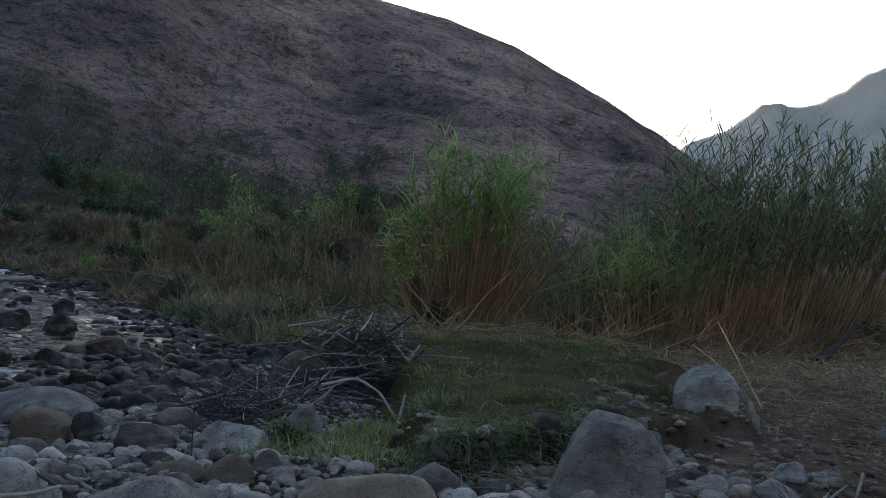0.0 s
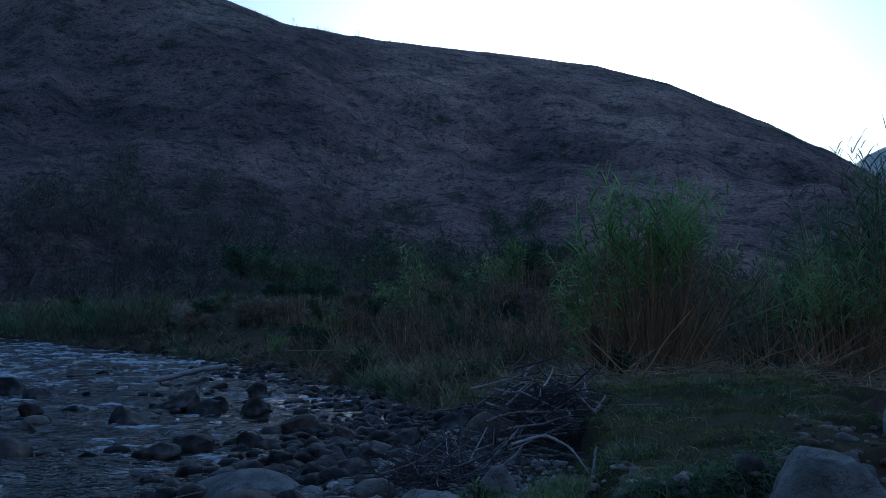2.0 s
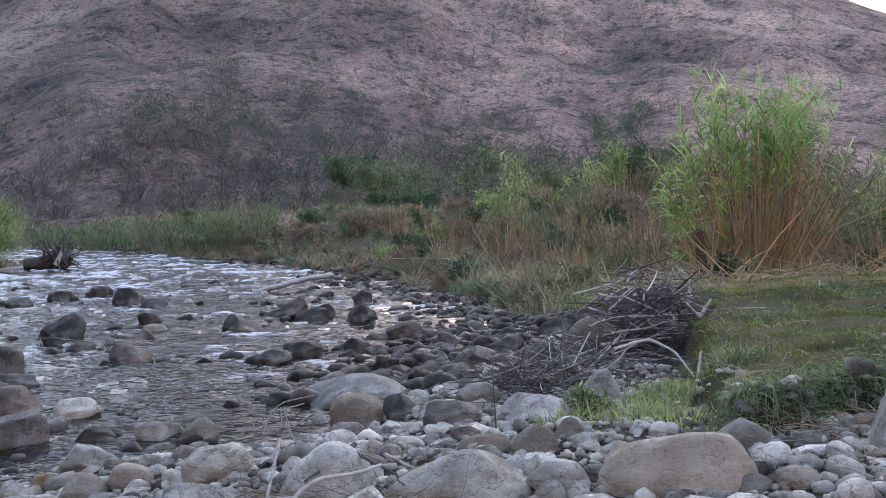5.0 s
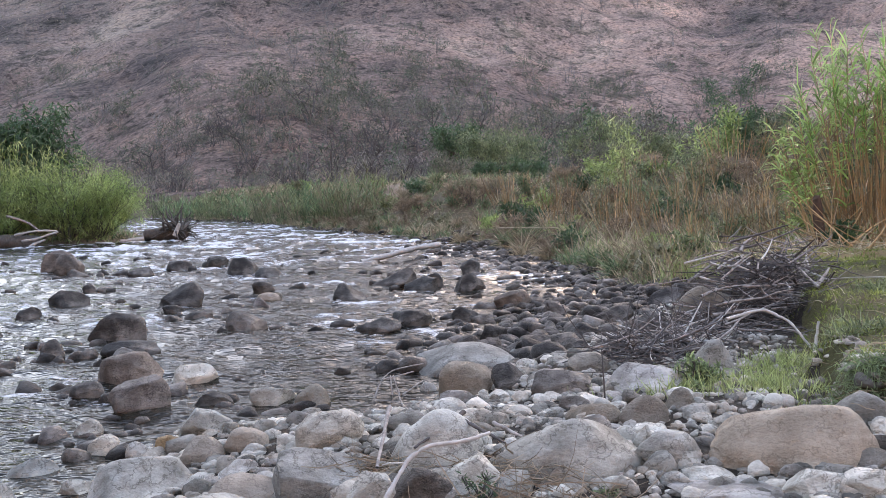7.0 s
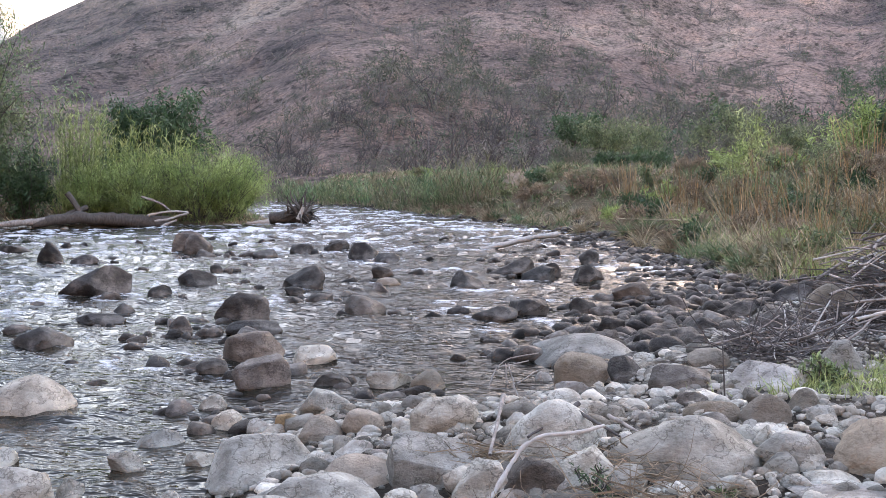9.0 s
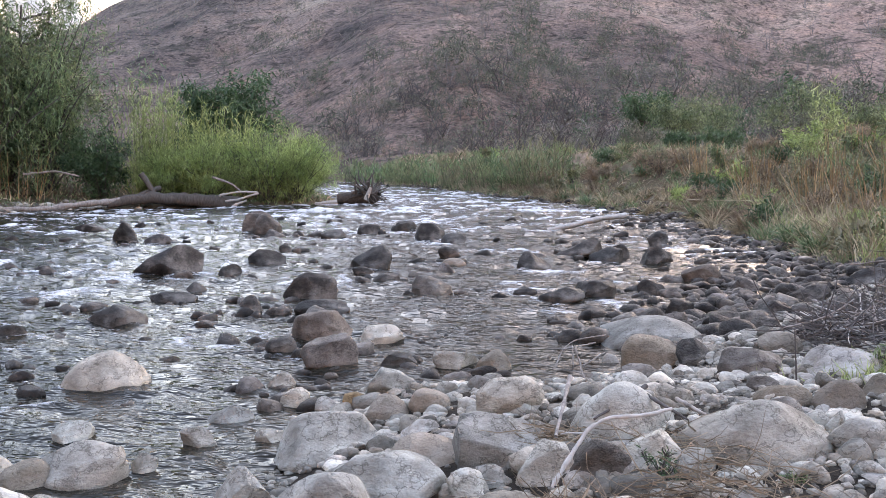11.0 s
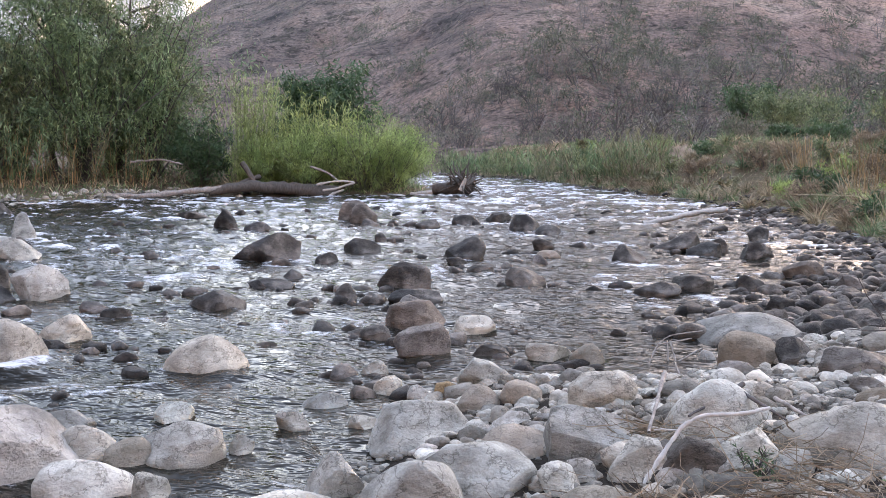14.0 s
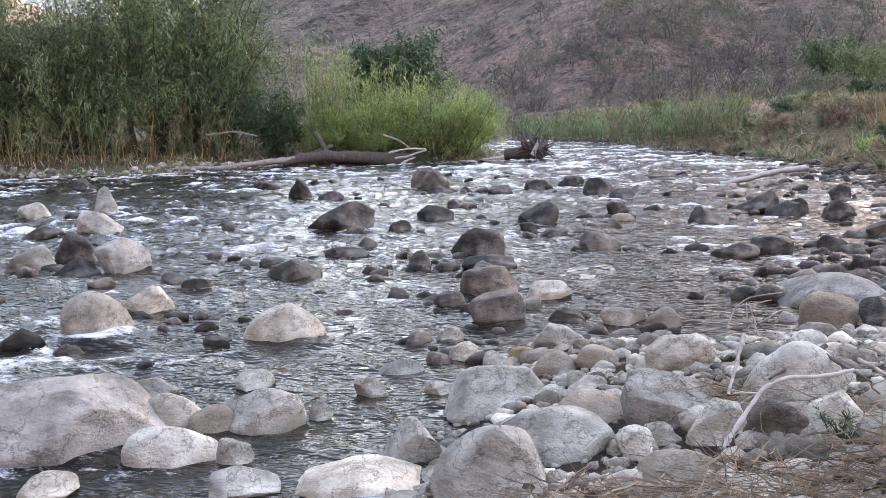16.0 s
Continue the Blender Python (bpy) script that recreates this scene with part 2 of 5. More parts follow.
def vnoise(x, y, z=None, seed=0):
    """Smooth value noise from -1 to 1 on arrays."""
    z = np.zeros_like(x) if z is None else z
    c = [np.floor(a).astype(np.int64) for a in (x, y, z)]
    u = [(a - b) for a, b in zip((x, y, z), c)]
    u = [a * a * (3 - 2 * a) for a in u]
    out = 0
    for dx in (0, 1):
        for dy in (0, 1):
            for dz in (0, 1):
                w = (u[0] if dx else 1 - u[0]) * (u[1] if dy else 1 - u[1]) * (u[2] if dz else 1 - u[2])
                out = out + w * hashed(c[0] + dx, c[1] + dy, c[2] + dz, seed)
    return out * 2 - 1


def fbm(x, y, z=None, octaves=4, seed=0):
    out, amp, s = 0, 0.5, 1.0
    for o in range(octaves):
        out = out + amp * vnoise(x * s + 17.3 * o, y * s - 9.1 * o, None if z is None else z * s, seed + o)
        amp, s = amp * 0.5, s * 2.03
    return out


def smooth(a, b, x):
    t = np.clip((x - a) / (b - a), 0, 1)
    return t * t * (3 - 2 * t)


# The water's edge, right round the river's visible reach.
NEAR_EDGE = [(-60, -12), (-12, -1), (-5, 1.5), (-3.2, 3.1), (-2.3, 3.9), (-2.15, 5.0), (-2.5, 6.4), (-2.7, 7.3), (-2.3, 8.6), (-0.6, 9.5), (0.2, 11.5), (1.2, 14), (2.4, 17), (3.4, 20),
             (2.9, 25), (0.9, 36), (-4.4, 50.6), (-14.6, 76), (-30, 105), (-55, 122), (-110, 128)]
LEFT_EDGE = [(-110, 112), (-58, 108), (-38, 96), (-24, 74), (-15.5, 52), (-15, 47), (-20, 44), (-25, 41), (-27, 35), (-34, 34), (-60, 30)]
RIVER = NEAR_EDGE + LEFT_EDGE


def shore(x, y):
    """The distance to the water's edge in metres, positive on land."""
    best, inside = np.full(x.shape, 1e9), np.zeros(x.shape, bool)
    for (ax, ay), (bx, by) in zip(RIVER, RIVER[1:] + RIVER[:1]):
        ex, ey = bx - ax, by - ay
        t = np.clip(((x - ax) * ex + (y - ay) * ey) / (ex * ex + ey * ey), 0, 1)
        best = np.minimum(best, np.hypot(x - ax - t * ex, y - ay - t * ey))
        if ey:
            inside ^= ((ay > y) != (by > y)) & (x < ax + (y - ay) / ey * ex)
    return np.where(inside, -best, best)


# Past -62 and 60 degrees: unseen hills, added to block low sky light.
RIDGE_AT = [-180, -110, -62, -46, -40, -37, -34.5, -32, -27.7, -24, -20, -14.5, -7.7, -2.3, -0.5, 1.4, 5, 10, 18, 26.5, 28.7, 30.3, 36, 60, 100, 180]
RIDGE_UP = [27, 22, 5, 3, 4.0, 5.2, 6.8, 8.6, 10.85, 12.6, 13.75, 14.5, 15.2, 16.0, 16.6, 17.2, 18.7, 19, 13.5, 9.6, 8.5, 7.4, 5, 12, 24, 27]


def ground_height(x, y):
    sd = shore(x, y) + 0.35 * vnoise(x * 0.7, y * 0.7, seed=5) + 0.6 * vnoise(x * 0.13, y * 0.13, seed=6) * smooth(25, 40, y)
    left = (y > 28) & (x < np.interp(y, [28, 45, 48, 76, 108, 120], [-8, -9, -9.5, -19.5, -37, -70]))
    bed = -0.06 - 0.3 * (1 - np.exp(np.minimum(sd, 0) / 1.5))
    land = 0.65 * (1 - np.exp(-np.maximum(sd, 0) / 2.3)) - 0.06
    far = smooth(24, 33, y + 0.15 * x) * smooth(0.4, np.interp(y, [25, 40, 60], [9.5, 8, 5]), sd)
    land = land + np.where(left, 0.9 * smooth(2, 12, sd), 2.05 * far)
    lip = np.minimum(np.minimum(x - 0.28 * y - 0.75, y - 6.5 - 0.45 * (x - 2.5)), np.minimum(0.56 * y + 1.5 - x, 19 - y) * 0.16) + 0.25 * vnoise(x * 1.7, y * 1.7, seed=14)
    land = land + (0.34 + 0.09 * vnoise(x * 1.1, y * 1.1, seed=15)) * smooth(0, 0.22, lip)
    z = np.where(sd < 0, bed, land)
    d, az = np.hypot(x, y), np.degrees(np.arctan2(-x, y))
    z = z + np.where(sd > 0, 0.07 * fbm(x * 1.1, y * 1.1, seed=9) + 0.25 * fbm(x * 0.2, y * 0.2, seed=12) * smooth(15, 40, d), 0.05 * vnoise(x * 1.5, y * 1.5, seed=3))
    base = 122 + 45 * smooth(8, 24, az) + 8 * vnoise(az * 0.2, az * 0, seed=21)
    crest = 430 + 60 * vnoise(az * 0.06, az * 0, seed=31)
    top = crest * np.tan(np.radians(np.interp(az, RIDGE_AT, RIDGE_UP))) - 1
    s = np.clip((d - base) / (crest - base), 0, 1)
    prof = s ** 1.12 - 0.10 * np.sin(np.pi * s) * (0.5 + vnoise(az * 0.09, s * 2, seed=41))
    gully = fbm(x * 0.011 + 0.004 * y, y * 0.008, octaves=4, seed=51) * 18 + fbm(x * 0.05, y * 0.03, octaves=3, seed=54) * 5
    hill = top * prof + gully * np.sin(np.pi * np.clip(s, 0, 1)) ** 0.8
    beyond = np.clip((d - crest) / crest, 0, 2)
    hill = np.where(d > crest, top * (1 - 0.95 * smooth(0, 1.3, beyond)), hill)
    return np.where(d > base, z + np.maximum(hill, 0), z)


# ---- mesh building ----
def link_mesh(name, verts, faces, materials, parent=None, label="", category="", group="", kind="", smooth_faces=False, slots=None, at=None):
    me = bpy.data.meshes.new(name)
    v = np.asarray(verts, np.float32)
    groups = faces if isinstance(faces, list) and len(faces) and isinstance(faces[0], np.ndarray) and faces[0].ndim == 2 else [np.asarray(faces)] if not isinstance(faces, list) else None
    if groups is None:
        sizes = np.array([len(q) for q in faces], np.int32)
        corners = np.concatenate([np.asarray(q, np.int32) for q in faces])
    else:
        sizes = np.concatenate([np.full(len(q), q.shape[1], np.int32) for q in groups])
        corners = np.concatenate([q.ravel() for q in groups]).astype(np.int32)
    me.vertices.add(len(v))
    me.vertices.foreach_set("co", v.ravel())
    me.loops.add(len(corners))
    me.loops.foreach_set("vertex_index", corners)
    me.polygons.add(len(sizes))
    me.polygons.foreach_set("loop_start", np.concatenate([[0], np.cumsum(sizes)[:-1]]).astype(np.int32))
    me.update(calc_edges=True)
    for m in materials if isinstance(materials, (list, tuple)) else [materials]:
        me.materials.append(m)
    if smooth_faces:
        me.polygons.foreach_set("use_smooth", np.ones(len(me.polygons), bool))
    else:
        me.polygons.foreach_set("use_smooth", np.zeros(len(me.polygons), bool))
    if slots is not None:
        me.polygons.foreach_set("material_index", np.asarray(slots, np.int32))
    me.update()
    ob = new(name, me)
    if at is not None:
        ob.matrix_world = at
    if parent is not None:
        ob.parent = parent
    return tagged(ob, label, category, group, kind)


class Pieces:
    """Gathers vertices and faces of many small pieces for one mesh."""

    def __init__(self):
        self.v, self.f, self.n = [], [], 0

    def add(self, v, f):
        self.v.append(np.asarray(v, float))
        self.f.append(np.asarray(f) + self.n)
        self.n += len(v)

    def link(self, name, material, **more):
        return link_mesh(name, np.concatenate(self.v), self.f, material, **more)


def unit(a):
    return a / np.maximum(np.sqrt((a * a).sum(-1, keepdims=True)), 1e-9)


def crossed(a, b):
    a, b = np.broadcast_arrays(a, b)
    return np.stack([a[..., 1] * b[..., 2] - a[..., 2] * b[..., 1], a[..., 2] * b[..., 0] - a[..., 0] * b[..., 2], a[..., 0] * b[..., 1] - a[..., 1] * b[..., 0]], -1)


def blades(out, base, way, length, width, droop, rng, seg=3):
    """Leaf blades that start at base, go along way and droop."""
    n = len(base)
    way = unit(way)
    side = unit(crossed(way, unit(rng.normal(size=(n, 3)) + np.array([0, 0, 0.01]))))
    length, width, droop = (np.broadcast_to(a, (n,)) for a in (length, width, droop))
    rows = []
    for k in range(seg + 1):
        t = k / seg
        mid = base + way * (length * t)[:, None] - np.array([0, 0, 1.0]) * (droop * length * t * t)[:, None]
        half = side * (width * 0.5 * (0.55 + 1.2 * t if t < 0.35 else max(1.25 * (1 - t) ** 0.8, 0.06)))[:, None]
        rows += [mid - half, mid + half]
    v = np.stack(rows, 1).reshape(-1, 3)
    k = np.arange(seg)
    quad = np.stack([2 * k, 2 * k + 1, 2 * k + 3, 2 * k + 2], 1)
    f = (quad[None] + (np.arange(n) * 2 * (seg + 1))[:, None, None]).reshape(-1, 4)
    out.add(v, f)


TUBES = {}


def tube(out, points, radii, sides=5):
    """A tapered round limb along points."""
    p = np.asarray(points, float)
    d = np.empty_like(p)
    d[1:-1], d[0], d[-1] = p[2:] - p[:-2], p[1] - p[0], p[-1] - p[-2]
    d = unit(d)
    ref = np.array([0.3, 0.2, 1.0]) if abs(d[0][2]) < 0.8 else np.array([1.0, 0.2, 0.1])
    a = unit(crossed(d, ref))
    b = crossed(d, a)
    ang = np.arange(sides) * 2 * math.pi / sides
    ring = a[:, None] * np.cos(ang)[None, :, None] + b[:, None] * np.sin(ang)[None, :, None]
    v = (p[:, None] + ring * np.asarray(radii, float)[:, None, None]).reshape(-1, 3)
    if (len(p), sides) not in TUBES:
        TUBES[len(p), sides] = np.array([(r * sides + s, r * sides + (s + 1) % sides, (r + 1) * sides + (s + 1) % sides, (r + 1) * sides + s) for r in range(len(p) - 1) for s in range(sides)])
    out.add(v, TUBES[len(p), sides])


def wander(start, way, length, rng, steps=5, bend=0.2, sag=0.0):
    p, d = [np.asarray(start, float)], unit(np.asarray(way, float))
    for _ in range(steps):
        d = unit(d + rng.normal(size=3) * bend - np.array([0, 0, sag]))
        p.append(p[-1] + d * length / steps)
    return np.array(p)


def z_at(x, y):
    return float(ground_height(np.array([float(x)]), np.array([float(y)]))[0])


# ---- the ground: one sheet from the camera's feet to the horizon ----
def ring_grid(radii, angles, closed):
    r, a = np.meshgrid(radii, np.radians(angles), indexing="ij")
    x, y = -r * np.sin(a), r * np.cos(a)
    nr, na = r.shape
    i = np.arange(nr - 1)[:, None] * na
    j = np.arange(na if closed else na - 1)[None, :]
    k = (j + 1) % na
    return x.ravel(), y.ravel(), np.stack([i + j, i + k, i + na + k, i + na + j], -1).reshape(-1, 4)


def worn(x, y):
    """Below 1 on the bare track that cuts through the far bank."""
    return ((x + 2.5 - 0.12 * (y - 57)) / 1.5) ** 2 + ((y - 57.5) / 3.2) ** 2


def build_ground():
    fine = np.arange(-50, 42, 0.3)
    angles = np.concatenate([fine, np.arange(42, 308, 4.0)])
    radii = np.concatenate([[0.05, 1.0], np.geomspace(1.6, 130, 190), np.geomspace(133, 1100, 130), [1500, 2400, 3600]])
    x, y, f = ring_grid(radii, angles, True)
    z = ground_height(x, y)
    f = f[:, ::-1]
    cx, cy = x[f].mean(1), y[f].mean(1)
    sd, d = shore(cx, cy), np.hypot(cx, cy)
    edge = 0.5 * vnoise(cx * 0.9, cy * 0.9, seed=8)
    turf = (cx > 0.28 * cy + 0.7 + 0.3 * edge) & (cx < 0.56 * cy + 1.8 + edge) & (cy > 6.6 + 0.45 * (cx - 2.5) + 0.3 * edge) & (cy < 18.5 + edge)
    litter = (cy > 15.5 - 0.2 * (cx - 8) + edge) & (cx > 5.5) & (cy < 23.5) & (cx > 0.3 * cy)
    path = worn(cx, cy) < 1 + edge
    bank = (cx > 0.6 * cy - 0.2 + edge) & (cx > 3.2 + 1.6 * vnoise(cx * 0.35, cy * 0.35, seed=16) + 0.6 * np.maximum(4 - cy, 0)) & (cy < 18)
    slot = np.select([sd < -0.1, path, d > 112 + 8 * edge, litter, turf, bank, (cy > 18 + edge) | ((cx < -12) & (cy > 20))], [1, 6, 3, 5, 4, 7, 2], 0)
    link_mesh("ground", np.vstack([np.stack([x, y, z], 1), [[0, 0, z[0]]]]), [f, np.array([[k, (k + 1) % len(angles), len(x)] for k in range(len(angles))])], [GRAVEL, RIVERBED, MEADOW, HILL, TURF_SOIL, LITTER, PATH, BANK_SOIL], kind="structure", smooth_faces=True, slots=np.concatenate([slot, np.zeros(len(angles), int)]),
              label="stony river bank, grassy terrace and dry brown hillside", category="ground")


def rapids(x, y):
    """How broken the water is, 0 to 1."""
    d = np.hypot(x, y)
    r = 0.30 * smooth(18, 34, d) + 0.25 * smooth(30, 42, d) * (1 - smooth(70, 100, d))
    r = r + 0.7 * np.exp(-(((x + 6.9) / 1.2) ** 2 + ((y - 7.4) / 1.0) ** 2)) + 0.45 * np.exp(-(((x + 14) / 4.0) ** 2 + ((y - 16) / 5.0) ** 2)) + 0.15 * smooth(8, 17, d)
    return np.clip(r, 0, 0.8)


def build_water():
    x, y, f = ring_grid(np.geomspace(3.2, 150, 500), np.arange(-14, 46, 0.15), False)
    d = np.hypot(x, y)
    wet = (shore(x, y) < 0.9)
    keep = wet[f].all(1)
    f = f[keep]
    used, inv = np.unique(f, return_inverse=True)
    x, y, d, f = x[used], y[used], d[used], inv.reshape(f.shape)
    r = rapids(x, y)
    wx, wy = x + 0.5 * fbm(x * 0.7, y * 0.7, octaves=2, seed=70), y + 0.5 * fbm(x * 0.7, y * 0.7, octaves=2, seed=75)
    chop = fbm(wx * 2.2 + 0.4 * wy, wy * 3.4, octaves=3, seed=71)
    roll = 1 - 2 * np.abs(fbm(wx * 1.1 + 0.35 * wy, wy * 1.8, octaves=3, seed=83))
    away = smooth(7, 24, d)
    sharp = 1 - np.abs(fbm(wx * 1.3 - 0.3 * wy, wy * 1.5, octaves=2, seed=77)) * 2
    swell = fbm(x * 0.6, y * 0.5, octaves=2, seed=81)
    calm = np.clip(1 - np.exp(-(((x + 0.9) / 1.2) ** 2 + ((y - 10.4) / 1.3) ** 2)), 0.12, 1)
    z = ((0.05 - 0.014 * away + 0.08 * r) * chop + (0.012 + 0.045 * away + 0.05 * r) * (roll - 0.55) + (0.02 + 0.045 * r) * sharp + (0.012 + 0.08 * r) * swell - 0.02) * calm
    me_faces = f[:, ::-1]
    ob = link_mesh("river_water", np.stack([x, y, z], 1), me_faces, WATER, kind="structure", smooth_faces=True,
                   label="shallow rippling river with white riffles between stones", category="water")
    patch = fbm(x * 0.6, y * 0.75, octaves=4, seed=91)
    crest = (roll - 0.55) * 0.8 + chop * 0.5
    # white riffles, plus sky glints painted on crests and distant water
    foam_glint = np.clip(0.05 + 0.22 * r + crest * (0.4 + 0.4 * r) + patch * 0.34, 0, 0.7) * calm
    attr = ob.data.attributes.new("foam_glint", "FLOAT", "POINT")
    attr.data.foreach_set("value", foam_glint.astype(np.float32))


def far_mountain(name, at, up, distance, label):
    az = np.linspace(at[0], at[-1], 140)
    s = np.linspace(0, 1, 40)
    a, t = np.meshgrid(np.radians(az), s, indexing="ij")
    crest = distance * np.tan(np.radians(np.interp(az, at, up)))[:, None]
    rough = fbm(np.degrees(a) * 0.5, t * 5, octaves=5, seed=7) * 0.12 * np.sin(np.pi * t) * crest
    d = distance * (0.62 + 0.5 * t) + 90 * fbm(np.degrees(a) * 0.35, t * 2, octaves=3, seed=17)
    prof = np.where(t < 0.76, (t / 0.76) ** 0.9, 1 - (t - 0.76) * 1.5)
    z = crest * prof * d / distance + rough
    v = np.stack([-d * np.sin(a), d * np.cos(a), z], -1).reshape(-1, 3)
    i, j = np.meshgrid(np.arange(139) * 40, np.arange(39), indexing="ij")
    f = np.stack([i + j, i + j + 1, i + 41 + j, i + 40 + j], -1).reshape(-1, 4)
    link_mesh(name, v, f, HAZED_ROCK, kind="structure", smooth_faces=True, label=label, category="mountain")


build_ground()
build_water()
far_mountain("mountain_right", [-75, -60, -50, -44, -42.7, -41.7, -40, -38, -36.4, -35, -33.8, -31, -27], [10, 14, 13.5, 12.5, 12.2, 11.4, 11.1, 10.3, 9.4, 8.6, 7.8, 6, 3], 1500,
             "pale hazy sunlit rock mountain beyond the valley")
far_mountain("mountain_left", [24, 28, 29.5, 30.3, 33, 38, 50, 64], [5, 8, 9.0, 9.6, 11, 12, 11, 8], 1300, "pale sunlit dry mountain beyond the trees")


# ---- boulders ----
SPHERES = {}


def sphere(detail):
    if detail not in SPHERES:
        bm = bmesh.new()
        bmesh.ops.create_icosphere(bm, subdivisions=detail, radius=1)
        SPHERES[detail] = np.array([p.co[:] for p in bm.verts]), np.array([[q.index for q in p.verts] for p in bm.faces])
        bm.free()
    return SPHERES[detail]


def boulder_shape(seed, detail, angular=0.8, blocky=False):
    """A unit boulder: a ball cut by random planes, worn and pitted."""
    rng = np.random.default_rng(seed)
    v, f = sphere(detail)
    if blocky:
        v = np.sign(v) * np.abs(v) ** 0.68
    for k in range(9):
        n = unit(rng.normal(size=3) + np.array([0, 0, 0.25]))
        cut = rng.uniform(0.72, 0.98) if blocky else rng.uniform(0.46, 0.84)
        over = v @ n - cut
        v = v - np.where(over > 0, over * angular, 0)[:, None] * n
    if detail > 1 and angular > 0.6:
        for k in range(14):
            n = unit(rng.normal(size=3) + np.array([0, 0, 0.3]))
            over = v @ n - (v @ n).max() * rng.uniform(0.8, 0.95)
            v = v - np.where(over > 0, over, 0)[:, None] * n
    o = rng.uniform(-50, 50, 3)
    r = 1 + 0.09 * fbm(v[:, 0] * 1.4 + o[0], v[:, 1] * 1.4 + o[1], v[:, 2] * 1.4 + o[2], 2, seed)
    if detail > 2:
        r = r + 0.04 * fbm(v[:, 0] * 4 + o[1], v[:, 1] * 4 + o[2], v[:, 2] * 7 + o[0], 3, seed + 9)
    if detail > 3:
        seam = np.abs(fbm(v[:, 0] * 0.9 + o[2], v[:, 1] * 0.9 + o[0], v[:, 2] * 1.6 + o[1], 3, seed + 4))
        r = r - 0.035 * np.exp(-(seam / 0.03) ** 2)
    v = v * r[:, None]
    if not blocky:
        v[:, 2] = v[:, 2] + np.maximum(v[:, 2], 0) * (v[:, :2] @ np.clip(rng.normal(size=2) * 0.16, -0.3, 0.3))
    v[:, 2] = np.where(v[:, 2] < -0.45, -0.45 + (v[:, 2] + 0.45) * 0.3, v[:, 2])
    lo, hi = v.min(0), v.max(0)
    v = (v - (lo + hi) / 2) / (hi - lo)
    v[:, 2] += 0.5
    return v, f


BOULDER_WORDS = {"pale": "pale grey dry river boulder with fine cracks", "grey": "grey rounded river boulder with darker veins", "tan": "smooth tan weathered river boulder",
                 "ochre": "ochre stained rounded river stone", "brown": "dark brown damp river boulder", "wet": "dark wet boulder standing in the river"}
COUNT, PLACED = [0], []


def boulder(x, y, z, wide, deep, high, yaw, look_of, blocky=False):
    """One boulder with its base at z, a fifth of it sunk."""
    COUNT[0] += 1
    PLACED.append((x, y, wide))
    v, f = boulder_shape(1000 + COUNT[0], 5 if wide * 6.5 / math.hypot(x, y) > 1.0 else 4 if wide / math.hypot(x, y) > 0.03 else 3, 0.4 if blocky == 2 else 0.55 if look_of == "tan" else 1.0, blocky == 1)
    v = v * np.array([wide * 1.04, deep, high * 1.45])
    v[:, 2] -= high * 0.45
    link_mesh("boulder", v, f, STONE[look_of], smooth_faces=True, label=BOULDER_WORDS[look_of], category="boulder", group="river boulders", at=pose(x, y, z, 0, 0, yaw))


boulder(-4.53, 5.13, -0.02, 1.26, 0.97, 0.42, 41, "grey", True)
boulder(-4.66, 6.13, -0.01, 0.52, 0.42, 0.18, 37, "grey")
boulder(-4.09, 5.69, -0.01, 0.42, 0.33, 0.23, 36, "grey", 2)
boulder(-3.68, 5.08, -0.01, 0.58, 0.46, 0.20, 36, "pale", 2)
boulder(-3.51, 5.85, -0.01, 0.6, 0.47, 0.24, 31, "grey", True)
boulder(-3.74, 5.63, -0.01, 0.32, 0.26, 0.17, 34, "tan")
boulder(-3.26, 5.11, -0.01, 0.23, 0.19, 0.15, 33, "pale")
boulder(-2.96, 4.72, -0.01, 0.39, 0.31, 0.12, 32, "grey")
boulder(-4.09, 6.76, -0.01, 0.30, 0.24, 0.12, 31, "pale")
boulder(-3.18, 6.10, -0.01, 0.17, 0.14, 0.13, 28, "pale")
boulder(-3.98, 4.34, -0.01, 0.32, 0.26, 0.11, 43, "pale")
boulder(-6.70, 8.17, -0.02, 0.68, 0.54, 0.43, 39, "grey", 2)
boulder(-6.87, 9.23, -0.02, 0.52, 0.42, 0.31, 37, "pale")
boulder(-4.79, 8.49, -0.02, 0.8, 0.62, 0.3, 29, "pale", 2)
boulder(-6.46, 11.79, -0.01, 0.72, 0.58, 0.25, 29, "wet")
boulder(-7.23, 10.69, -0.01, 0.37, 0.30, 0.16, 34, "wet")
boulder(-9.33, 12.01, -0.03, 0.75, 0.60, 0.49, 38, "grey")
boulder(-10.70, 12.62, -0.03, 0.59, 0.48, 0.49, 40, "wet")
boulder(-9.71, 11.43, -0.02, 0.70, 0.56, 0.25, 40, "wet")
boulder(-10.76, 11.75, -0.02, 0.70, 0.56, 0.37, 42, "grey")
boulder(-13.10, 16.21, -0.03, 0.86, 0.69, 0.50, 39, "grey")
boulder(-15.77, 19.82, -0.04, 0.63, 0.50, 0.71, 39, "grey")
boulder(-13.67, 15.34, -0.01, 0.81, 0.65, 0.23, 42, "wet")
boulder(-17.25, 19.10, -0.02, 0.78, 0.62, 0.38, 42, "pale")
boulder(-23.09, 27.87, -0.03, 0.70, 0.56, 0.44, 40, "wet")
boulder(-8.57, 17.57, -0.03, 1.30, 1.04, 0.54, 26, "wet")
boulder(-7.30, 17.49, -0.01, 0.42, 0.34, 0.20, 23, "wet")
boulder(-10.89, 17.21, -0.01, 0.32, 0.25, 0.15, 32, "wet")
